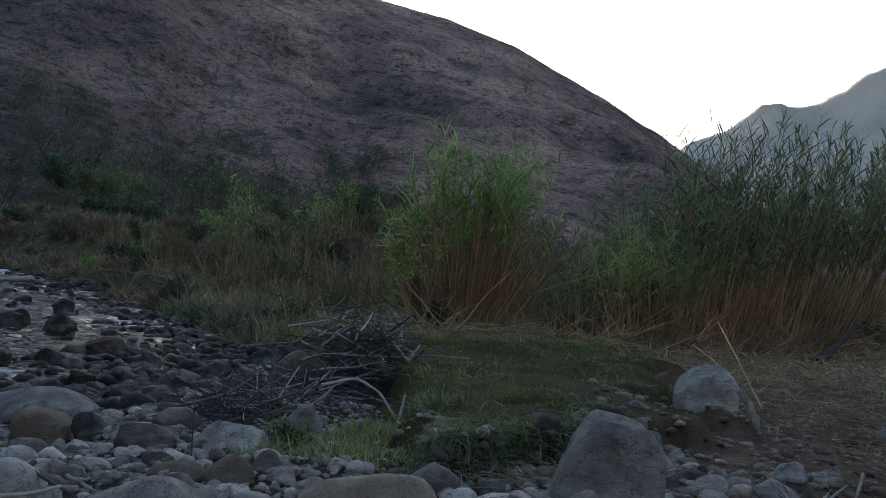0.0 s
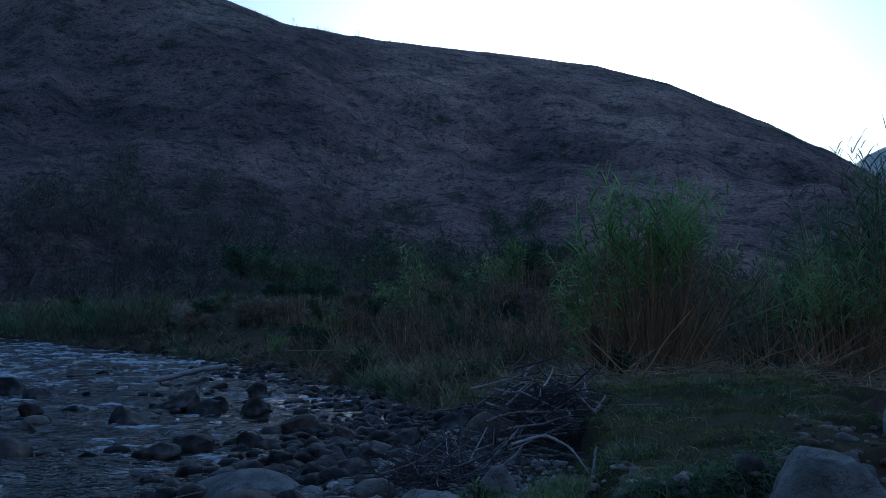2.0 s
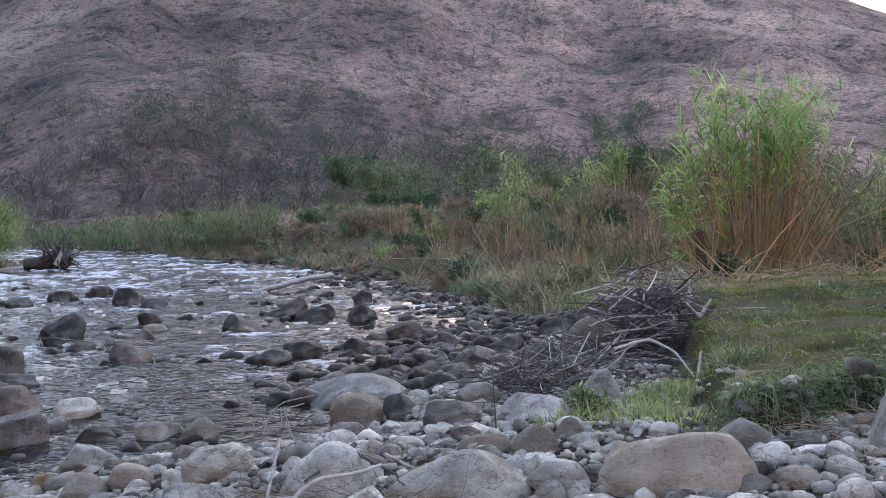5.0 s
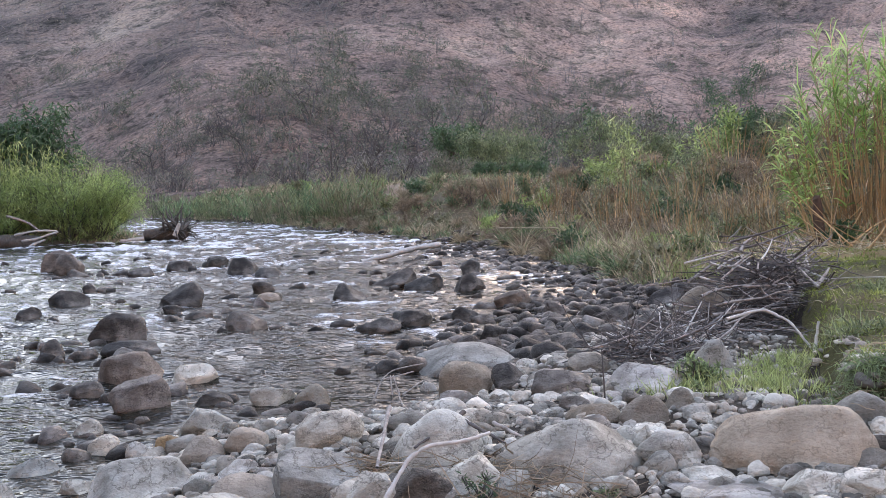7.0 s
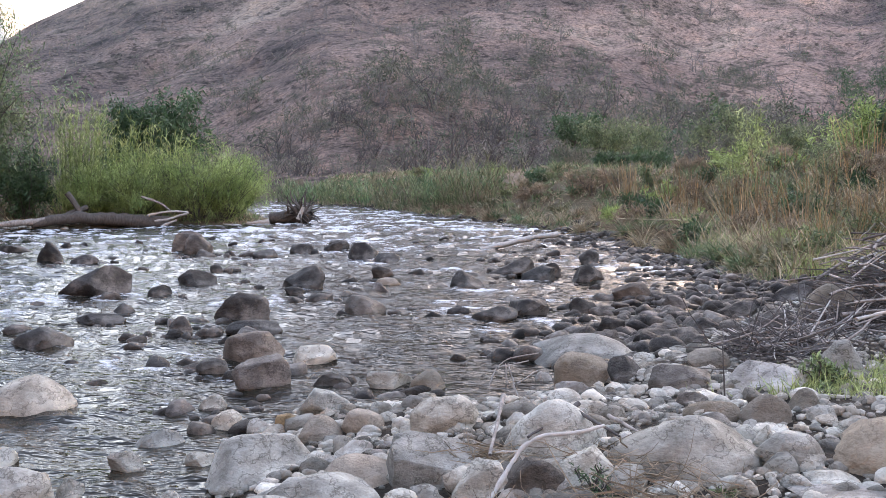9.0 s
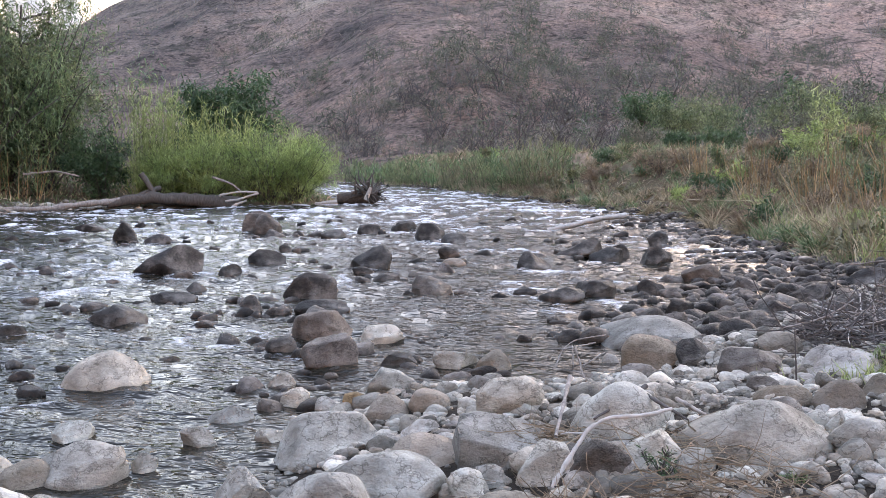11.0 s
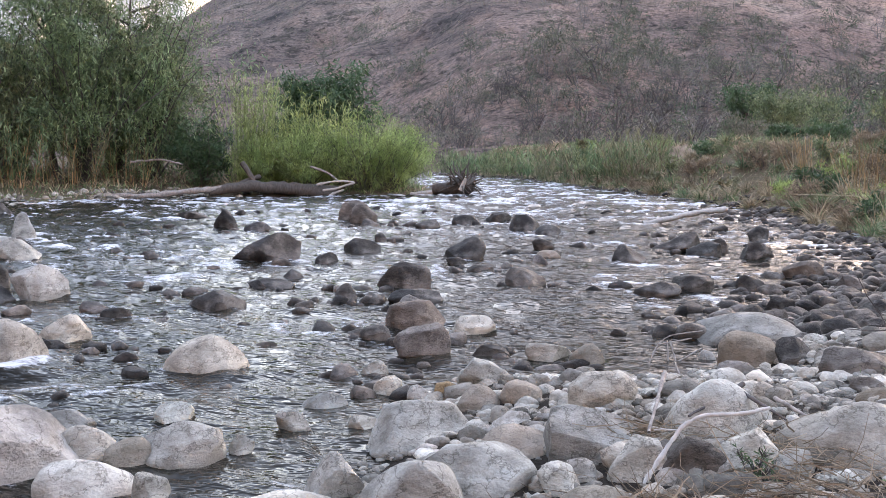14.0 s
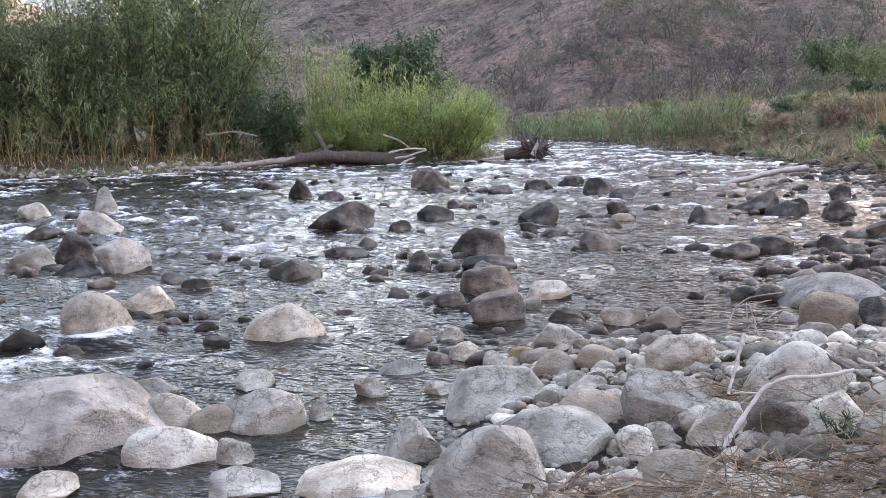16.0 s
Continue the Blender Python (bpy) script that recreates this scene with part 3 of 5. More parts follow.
boulder(-11.01, 28.47, -0.04, 0.94, 0.75, 0.66, 21, "brown")
boulder(-13.25, 24.76, -0.03, 0.65, 0.52, 0.56, 28, "wet")
boulder(-12.01, 24.12, -0.02, 0.67, 0.54, 0.27, 26, "wet")
boulder(-16.26, 28.27, -0.02, 1.02, 0.82, 0.25, 30, "wet")
boulder(-7.31, 19.40, -0.02, 0.74, 0.59, 0.32, 21, "wet")
boulder(-7.86, 22.06, -0.01, 0.29, 0.23, 0.21, 20, "wet")
boulder(-9.80, 26.64, -0.01, 0.63, 0.50, 0.22, 20, "wet")
boulder(-4.97, 18.67, -0.03, 0.80, 0.64, 0.47, 15, "wet")
boulder(-4.81, 17.58, -0.01, 0.40, 0.32, 0.17, 15, "wet")
boulder(-4.20, 16.83, -0.01, 0.48, 0.38, 0.13, 14, "wet")
boulder(-4.75, 14.37, -0.03, 0.78, 0.62, 0.44, 18, "wet")
boulder(-5.18, 13.06, -0.01, 0.31, 0.25, 0.23, 22, "wet")
boulder(-4.15, 13.04, -0.01, 0.72, 0.57, 0.19, 18, "wet")
boulder(-3.57, 11.21, -0.02, 0.68, 0.55, 0.33, 18, "brown")
boulder(-3.04, 9.77, -0.02, 0.57, 0.45, 0.30, 17, "brown")
boulder(-3.77, 10.39, -0.01, 0.34, 0.27, 0.15, 20, "wet")
boulder(-2.84, 11.14, -0.01, 0.51, 0.41, 0.18, 14, "pale")
boulder(-2.34, 9.87, -0.01, 0.37, 0.30, 0.12, 13, "wet")
boulder(-1.75, 9.84, -0.01, 0.45, 0.36, 0.17, 10, "pale")
boulder(-1.35, 9.68, -0.01, 0.34, 0.27, 0.19, 8, "tan")
boulder(-3.15, 8.64, -0.01, 0.26, 0.21, 0.13, 20, "pale")
boulder(-2.82, 8.07, -0.01, 0.24, 0.19, 0.12, 19, "pale")
boulder(-2.46, 7.86, -0.01, 0.22, 0.18, 0.12, 17, "pale")
boulder(-3.13, 7.43, -0.01, 0.36, 0.29, 0.11, 23, "grey")
boulder(-3.09, 6.74, -0.01, 0.25, 0.20, 0.14, 25, "pale")
boulder(-2.59, 6.88, -0.01, 0.24, 0.19, 0.10, 21, "pale")
boulder(-2.22, 7.89, 0.00, 0.28, 0.22, 0.14, 16, "ochre")
boulder(-1.84, 7.36, 0.09, 0.32, 0.26, 0.16, 14, "tan")
boulder(-1.54, 7.48, 0.12, 0.32, 0.26, 0.17, 12, "tan")
boulder(-2.03, 8.25, 0.07, 0.42, 0.34, 0.21, 14, "grey")
boulder(-2.03, 6.55, 0.04, 0.76, 0.61, 0.24, 17, "grey")
boulder(-1.38, 5.38, 0.13, 0.76, 0.61, 0.28, 14, "grey", True)
boulder(-1.50, 4.73, 0.15, 0.65, 0.52, 0.35, 18, "grey")
boulder(-2.25, 5.45, -0.02, 0.36, 0.29, 0.27, 22, "pale")
boulder(-2.37, 4.96, -0.01, 0.72, 0.57, 0.12, 26, "pale", True)
boulder(-0.75, 5.88, 0.23, 0.63, 0.50, 0.27, 7, "grey")
boulder(-0.87, 7.06, 0.24, 0.47, 0.38, 0.25, 7, "pale")
boulder(-0.11, 6.21, 0.32, 0.57, 0.45, 0.35, 1, "pale", 2)
boulder(-0.86, 5.20, 0.22, 0.23, 0.18, 0.16, 9, "pale")
boulder(-0.76, 5.39, 0.24, 0.18, 0.14, 0.12, 8, "grey")
boulder(-0.48, 5.44, 0.25, 0.31, 0.25, 0.24, 5, "pale")
boulder(-0.23, 5.42, 0.29, 0.42, 0.33, 0.24, 2, "brown")
boulder(0.10, 5.51, 0.33, 0.31, 0.25, 0.22, -1, "pale")
boulder(-0.56, 4.63, 0.28, 0.43, 0.34, 0.16, 7, "tan")
boulder(-0.24, 4.67, 0.29, 0.44, 0.34, 0.05, 3, "pale")
boulder(-0.06, 5.32, 0.32, 0.17, 0.13, 0.12, 1, "pale")
boulder(-1.22, 5.91, 0.20, 0.53, 0.42, 0.16, 12, "tan")
boulder(-1.45, 6.72, 0.15, 0.27, 0.22, 0.10, 12, "pale")
boulder(-6.78, 14.07, -0.01, 0.69, 0.55, 0.13, 26, "wet")
boulder(-3.11, 15.41, -0.02, 0.63, 0.51, 0.27, 11, "brown")
boulder(-5.29, 25.95, -0.03, 0.76, 0.61, 0.48, 12, "wet")
boulder(-6.90, 30.25, -0.02, 0.63, 0.51, 0.28, 13, "wet")
boulder(-4.50, 25.07, -0.01, 0.63, 0.51, 0.24, 10, "wet")
boulder(-7.44, 27.84, -0.02, 0.64, 0.51, 0.31, 15, "wet")
boulder(-8.02, 26.35, -0.01, 0.68, 0.55, 0.24, 17, "wet")
boulder(-1.93, 19.35, -0.02, 0.67, 0.53, 0.33, 6, "wet")
boulder(-1.19, 21.82, -0.03, 0.96, 0.77, 0.42, 3, "wet")
boulder(-0.60, 20.62, -0.02, 0.68, 0.55, 0.32, 2, "wet")
boulder(-3.92, 21.33, -0.01, 0.48, 0.38, 0.23, 10, "wet")
boulder(-3.48, 19.39, -0.01, 0.49, 0.39, 0.17, 10, "tan")
boulder(0.24, 11.31, -0.02, 1.24, 0.99, 0.31, -1, "grey", True)
boulder(0.14, 9.45, 0.08, 0.52, 0.39, 0.33, -1, "tan", True)
boulder(0.40, 20.38, -0.02, 0.62, 0.50, 0.36, -1, "wet")
boulder(1.08, 17.60, -0.02, 0.63, 0.51, 0.30, -4, "brown")
boulder(-0.41, 21.49, -0.02, 0.54, 0.43, 0.32, 1, "wet")
boulder(0.50, 24.95, -0.02, 0.48, 0.39, 0.37, -1, "wet")
boulder(1.63, 16.00, -0.01, 0.36, 0.29, 0.24, -6, "brown")
boulder(0.23, 15.61, -0.02, 0.42, 0.33, 0.26, -1, "wet")
boulder(-0.60, 15.28, -0.02, 0.63, 0.51, 0.26, 2, "wet")
boulder(-1.06, 14.74, -0.01, 0.65, 0.52, 0.21, 4, "wet")
boulder(0.57, 13.45, -0.01, 0.37, 0.30, 0.23, -2, "wet")
boulder(1.06, 12.31, 0.07, 0.65, 0.52, 0.17, -5, "wet")
boulder(1.35, 11.35, 0.18, 0.35, 0.28, 0.14, -7, "wet")
boulder(2.22, 11.76, 0.30, 0.56, 0.45, 0.25, -11, "wet")
boulder(2.28, 14.14, 0.11, 0.52, 0.41, 0.25, -9, "wet")
boulder(3.29, 15.62, 0.21, 0.62, 0.49, 0.24, -12, "wet")
boulder(0.89, 8.27, 0.33, 0.48, 0.38, 0.19, -6, "brown")
boulder(1.42, 10.16, 0.28, 0.23, 0.18, 0.15, -8, "pale")
boulder(1.52, 7.90, 0.41, 0.58, 0.46, 0.20, -11, "grey")
boulder(2.18, 8.47, 0.40, 0.39, 0.31, 0.32, -14, "grey")
boulder(1.28, 6.75, 0.41, 0.32, 0.25, 0.20, -11, "tan")
boulder(0.92, 7.34, 0.40, 0.29, 0.23, 0.10, -7, "brown")
boulder(0.96, 6.93, 0.42, 0.37, 0.30, 0.11, -8, "tan")
boulder(0.67, 5.85, 0.36, 0.83, 0.66, 0.31, -7, "pale", True)
boulder(1.23, 5.75, 0.41, 0.36, 0.29, 0.12, -12, "pale")
boulder(1.96, 5.72, 0.42, 0.94, 0.75, 0.34, -19, "tan")
boulder(1.14, 6.15, 0.41, 0.12, 0.10, 0.14, -10, "pale")
boulder(1.59, 7.06, 0.44, 0.22, 0.18, 0.15, -13, "tan")
boulder(1.63, 6.72, 0.45, 0.20, 0.16, 0.10, -14, "pale")
boulder(1.82, 5.04, 0.43, 0.35, 0.28, 0.13, -20, "pale")
boulder(2.07, 4.93, 0.45, 0.29, 0.23, 0.13, -23, "pale")
boulder(1.42, 5.15, 0.41, 0.63, 0.41, 0.05, -15, "grey")
boulder(1.38, 5.44, 0.42, 0.29, 0.23, 0.06, -14, "pale")
boulder(0.56, 5.53, 0.35, 0.10, 0.08, 0.12, -6, "tan")
boulder(-6.88, 29.48, -0.02, 0.59, 0.47, 0.28, 13, "wet")
boulder(-10.34, 27.55, -0.04, 0.78, 0.62, 0.62, 21, "brown")
boulder(2.98, 13.12, 0.27, 0.37, 0.30, 0.21, -13, "wet")
boulder(3.37, 13.23, 0.30, 0.53, 0.42, 0.39, -14, "tan")
boulder(0.54, 9.22, 0.20, 0.36, 0.29, 0.23, -3, "wet")
boulder(1.59, 12.27, 0.20, 0.41, 0.33, 0.18, -7, "wet")
boulder(-0.10, 9.29, 0.05, 0.24, 0.19, 0.04, 1, "pale")
boulder(3.62, 5.9, 0.51, 0.78, 0.6, 0.64, -31, "pale", True)
boulder(4.46, 6.61, 0.54, 0.19, 0.15, 0.39, -34, "grey")
boulder(7.87, 10.68, 0.53, 0.78, 0.62, 0.61, -36, "pale", True)
boulder(5.59, 8.60, 0.76, 0.28, 0.23, 0.14, -33, "grey")
boulder(4.24, 7.64, 0.76, 0.17, 0.14, 0.09, -29, "pale")
boulder(4.44, 7.74, 0.80, 0.15, 0.12, 0.11, -30, "pale")
boulder(4.86, 6.38, 0.56, 0.22, 0.18, 0.15, -37, "grey")
boulder(5.07, 5.96, 0.55, 0.35, 0.28, 0.18, -40, "grey")
boulder(5.86, 6.72, 0.56, 0.30, 0.24, 0.16, -41, "grey")
boulder(6.21, 6.72, 0.57, 0.31, 0.24, 0.13, -43, "grey")
boulder(8.81, 8.58, 0.54, 0.31, 0.25, 0.28, -46, "grey")
boulder(5.22, 7.42, 0.56, 0.18, 0.14, 0.10, -35, "grey")
boulder(3.05, 11.75, 0.22, 1.0, 0.7, 0.62, -34, "tan")

# ---- cobbles, too many to count ----
IN_RIVER = np.array(PLACED)
IN_RIVER = IN_RIVER[(shore(IN_RIVER[:, 0], IN_RIVER[:, 1]) < -0.3) & (IN_RIVER[:, 1] > 7.5)]


def cobbles(name, count, material, where, size, seed, label, lift=0.25, sub=2, floor=-0.12, largest=0.42):
    rng = np.random.default_rng(seed)
    shapes = [boulder_shape(seed * 50 + k, sub, 0.9) for k in range(10)]
    out, done = Pieces(), 0
    while done < count:
        x, y = where(rng, count * 2)
        z = np.maximum(ground_height(x, y), floor)
        for a, b, c in zip(x, y, z):
            if done >= count:
                break
            v, f = shapes[rng.integers(10)]
            s = min(size(rng), largest)
            t = rng.uniform(0, 6.283)
            w = v * np.array([s, s * rng.uniform(0.6, 0.95), s * rng.uniform(0.3, 0.65)])
            w = np.stack([w[:, 0] * math.cos(t) - w[:, 1] * math.sin(t), w[:, 0] * math.sin(t) + w[:, 1] * math.cos(t), w[:, 2] - s * lift * 0.6], 1)
            out.add(w + np.array([a, b, c]), f)
            done += 1
    return out.link(name, material, kind="stuff", smooth_faces=True, label=label, category="stones")


def on_bar(rng, n):
    r, a = np.sqrt(rng.uniform(1.3 ** 2, 13 ** 2, n)), np.radians(rng.uniform(-60, 75, n))
    x, y = -r * np.sin(a), r * np.cos(a)
    sd = shore(x, y)
    k = (sd > -0.12 - 0.3 * rng.random(n) ** 2) & (x < np.where(y < 6.5, 4.6, 1.9 + 0.06 * y)) & (rng.random(n) < np.exp(-np.maximum(sd - 3, 0) / 3)) & (((x + 0.75) / 0.75) ** 2 + ((y - 9.75) / 0.75) ** 2 > 1)
    return x[k], y[k]


def between_stones(rng, n):
    r, a = np.sqrt(rng.uniform(3 ** 2, 16 ** 2, n)), np.radians(rng.uniform(-32, 45, n))
    x, y = -r * np.sin(a), r * np.cos(a)
    sd = shore(x, y)
    k = (sd > 0.0) & (x < np.where(y < 6.5, 5.0, 2.7 + 0.06 * y))
    return x[k], y[k]


def bank_foot(rng, n):
    x, y = rng.uniform(1.6, 5.2, n), rng.uniform(4.0, 8.6, n)
    k = y < 6.75 + 0.45 * (x - 2.5)
    return x[k], y[k]


def on_gravel(rng, n):
    x, y = rng.uniform(2.6, 10, n), rng.uniform(4, 10.5, n)
    k = (x > 0.63 * y - 0.6) & (rng.random(n) < 1.2 - y / 11)
    return x[k], y[k]


def in_riffle(rng, n):
    t = rng.random(n) ** 1.3
    y = 10.5 + 26 * t
    edge = np.interp(y, [9.5, 11.5, 14, 17, 20, 25, 36], [-0.6, 0.2, 1.2, 2.4, 3.4, 2.9, 0.9])
    x = edge + rng.normal(size=n) * (0.7 + 0.4 * t) - 0.7 * t + 0.15
    k = ((x + 0.9) / 1.0) ** 2 + ((y - 10.3) / 1.0) ** 2 > 1
    return x[k], y[k]


def in_stream(rng, n):
    r, a = np.sqrt(rng.uniform(8 ** 2, 48 ** 2, n)), np.radians(rng.uniform(-8, 46, n))
    x, y = -r * np.sin(a), r * np.cos(a)
    k = (shore(x, y) < -0.3) & (fbm(x * 0.25, y * 0.25, octaves=2, seed=4) > 0.02)
    return x[k], y[k]


def by_boulders(rng, n):
    """Round the boulders that stand in the river."""
    c = IN_RIVER[rng.integers(0, len(IN_RIVER), n)]
    a, d = rng.uniform(0, 6.2832, n), c[:, 2] * (0.5 + np.abs(rng.normal(size=n)) * 0.75)
    x, y = c[:, 0] + d * np.cos(a) * 1.3, c[:, 1] + d * np.sin(a)
    k = shore(x, y) < -0.1
    return x[k], y[k]


def along_far_edge(rng, n):
    """The foot of the far bank, where the water undercuts it."""
    y = rng.uniform(34, 104, n)
    x = np.interp(y, [25, 36, 50.6, 76, 105], [2.9, 0.9, -4.4, -14.6, -30]) + rng.normal(size=n) * 0.45
    return x, y


def on_left_beach(rng, n):
    x, y = rng.uniform(-40, -22, n), rng.uniform(31, 47, n)
    sd = shore(x, y)
    k = (sd > -1.0) & (sd < 1.8)
    return x[k], y[k]


cobbles("bar_cobbles", 2300, COBBLE, on_bar, lambda g: g.lognormal(-2.25, 0.5), 11, "grey and tan cobbles covering the river bar")
cobbles("bank_foot_cobbles", 700, COBBLE, bank_foot, lambda g: g.lognormal(-2.2, 0.5), 18, "grey and tan cobbles below the turf bank", largest=0.3)
cobbles("bar_pebbles", 7500, COBBLE, between_stones, lambda g: g.lognormal(-2.75, 0.42), 16, "small pale pebbles between the cobbles", sub=1)
cobbles("bank_gravel", 2300, DULL_COBBLE, on_gravel, lambda g: g.lognormal(-2.85, 0.6), 12, "loose grey gravel on the bare bank", sub=1, largest=0.2)
cobbles("riffle_cobbles", 2300, WET_COBBLE, in_riffle, lambda g: g.lognormal(-1.75, 0.5), 13, "dark wet stones crowding the riffle", floor=-0.02)
cobbles("lodged_stones", 620, WET_COBBLE, by_boulders, lambda g: g.lognormal(-1.75, 0.5), 17, "small dark stones lodged round the river boulders", floor=-0.05)
cobbles("stream_stones", 560, WET_COBBLE, in_stream, lambda g: g.lognormal(-1.55, 0.5), 14, "dark wet stones breaking the river surface", floor=-0.05)
cobbles("far_edge_stones", 620, WET_COBBLE, along_far_edge, lambda g: g.lognormal(-1.45, 0.45), 19, "dark stones along the foot of the far bank", sub=1, floor=-0.03)
cobbles("beach_cobbles", 900, COBBLE, on_left_beach, lambda g: g.lognormal(-1.5, 0.4), 15, "pale cobbles along the far water edge", sub=1)


# ---- plants ----
def rooted(name, x, y, label, category, group="", sink=0.05):
    """An empty at a plant's foot, which carries its parts."""
    ob = new(name)
    ob.location = (x, y, max(z_at(x, y), -0.05) - sink)
    return tagged(ob, label, category, group)


def in_disc(rng, n, r):
    a, d = rng.uniform(0, 6.2832, n), r * np.sqrt(rng.random(n))
    return np.stack([d * np.cos(a), d * np.sin(a)], 1)


def reeds(x, y, radius, high, count, leaf, seed, label, lean=(0.0, 0.0), leaves=13, bare=0.45, spread=0.35, stretch=(1, 1), leaf_len=0.62, single=False, rise=(1.1, 3.2), arch=(0.1, 0.6), broad=0.034, cane=None, dry=3.0):
    """A clump of tall canes, dry and leafless below, with long arching leaves above."""
    rng = np.random.default_rng(seed)
    root = rooted("reed_clump", x, y, label, "reeds", "giant reeds on the bank")
    canes, foliage, litter = Pieces(), Pieces(), Pieces()
    foot = in_disc(rng, count, radius) * np.array(stretch)
    for k in range(count):
        h = high * rng.uniform(0.62, 1.0) * (1 - 0.15 * np.linalg.norm(foot[k] / np.array(stretch)) / radius)
        out = foot[k] / np.array(stretch) / max(radius, 0.1) * spread * rng.uniform(0.4, 1.2)
        way = np.array([out[0] + lean[0] + rng.normal() * 0.085, out[1] + lean[1] + rng.normal() * 0.085, 1.0])
        p = wander([foot[k][0], foot[k][1], 0], way, h, rng, 5, 0.045, -0.02)
        one = Pieces() if single else canes
        tube(one, p, np.linspace(0.017, 0.006, 6) * rng.uniform(0.7, 1.3), 4 if single else 3)
        if single:
            one.link("cane", cane or CANE, parent=root)
        n = rng.integers(leaves - 3, leaves + 4)
        t = np.sort(rng.uniform(bare, 1.0, n))
        seat = np.stack([np.interp(t * 5, np.arange(6), p[:, i]) for i in range(3)], 1)
        ang = rng.uniform(0, 6.2832, n)
        up = rng.uniform(rise[0], rise[1], n)
        away = np.stack([np.cos(ang), np.sin(ang), up], 1) + np.array([lean[0], lean[1], 0]) * 0.6
        blades(foliage, seat, away, leaf_len * rng.uniform(0.6, 1.25, n), (broad + 0.0005 * math.hypot(x, y)) * rng.uniform(0.7, 1.3, n), rng.uniform(arch[0], arch[1], n), rng, 3 if math.hypot(x, y) < 23 else 2)
    n = int(count * dry)
    foot = in_disc(rng, n, radius * 1.1) * np.array(stretch)
    tip = np.stack([foot[:, 0] * 0.5 + rng.normal(size=n) * 0.3, foot[:, 1] * 0.5 + rng.normal(size=n) * 0.3, rng.uniform(0.3, 1.6, n)], 1)
    blades(litter, np.concatenate([foot, np.zeros((n, 1))], 1), tip, rng.uniform(0.3, 1.2, n), 0.018, rng.uniform(0, 0.5, n), rng, 3)
    if canes.n:
        canes.link("cane_thicket", cane or CANE, parent=root, label="green reed canes" if cane else "dry tan reed canes", kind="stuff")
    foliage.link("foliage", leaf, parent=root, kind="stuff")
    litter.link("dry_foliage", STRAW, parent=root, label="hanging dry straw leaves", kind="stuff")
    return root


def shrub(x, y, wide, high, leaf, seed, label, count=1500, size=0.09, slim=0.45, stems=14, upright=0.3, category="shrub", name="shrub", droop=0.2, base=0.12, group="bank shrubs", twig=None):
    """Stems that fan out from one foot, with many small leaves."""
    rng = np.random.default_rng(seed)
    root = rooted(name, x, y, label, category, group)
    wood, foliage = Pieces(), Pieces()
    tips = []
    for k in range(stems):
        a, r = rng.uniform(0, 6.2832), wide / 2 * math.sqrt(rng.random())
        top = np.array([r * math.cos(a), r * math.sin(a), high * (base + (1 - base) * rng.uniform(0.35, 1.0) * math.sqrt(max(1 - (2 * r / wide) ** 2 * 0.75, 0.05)))])
        foot = np.array([top[0] * 0.12, top[1] * 0.12, 0])
        p = wander(foot, top - foot + np.array([0, 0, high * 0.2]), np.linalg.norm(top - foot), rng, 5, 0.16, 0.03)
        tube(wood, p, np.linspace(0.012, 0.003, 6) * (0.6 + high * 0.4), 3)
        tips.append(p)
        for _ in range(3):
            j = rng.integers(2, 5)
            q = wander(p[j], p[j] - p[j - 1] + rng.normal(size=3) * 0.4 * high / 5, high * rng.uniform(0.12, 0.3), rng, 3, 0.25)
            tube(wood, q, [0.006, 0.005, 0.004, 0.002], 3)
            tips.append(q)
    pick = rng.integers(0, len(tips), count)
    t = rng.uniform(0.25, 1, count)
    even = np.array([p[np.linspace(0, len(p) - 1, 4).astype(int)] for p in tips])
    low = np.minimum((t * 3).astype(int), 2)
    part = rng.random(count)[:, None]
    seat = even[pick, low + 1] * part + even[pick, low] * (1 - part)
    seat = seat + rng.normal(size=(count, 3)) * np.array([wide, wide, high]) * 0.045
    seat[:, 2] = np.maximum(seat[:, 2], 0.03)
    way = rng.normal(size=(count, 3)) + np.array([0, 0, upright * 3])
    length = size * rng.uniform(0.6, 1.5, count)
    blades(foliage, seat, way, length, length * slim, droop, rng, 2 if math.hypot(x, y) < 22 else 1)
    wood.link("stem_tangle", twig or TWIG, parent=root, kind="stuff")
    foliage.link("foliage", leaf, parent=root, kind="stuff")
    return root


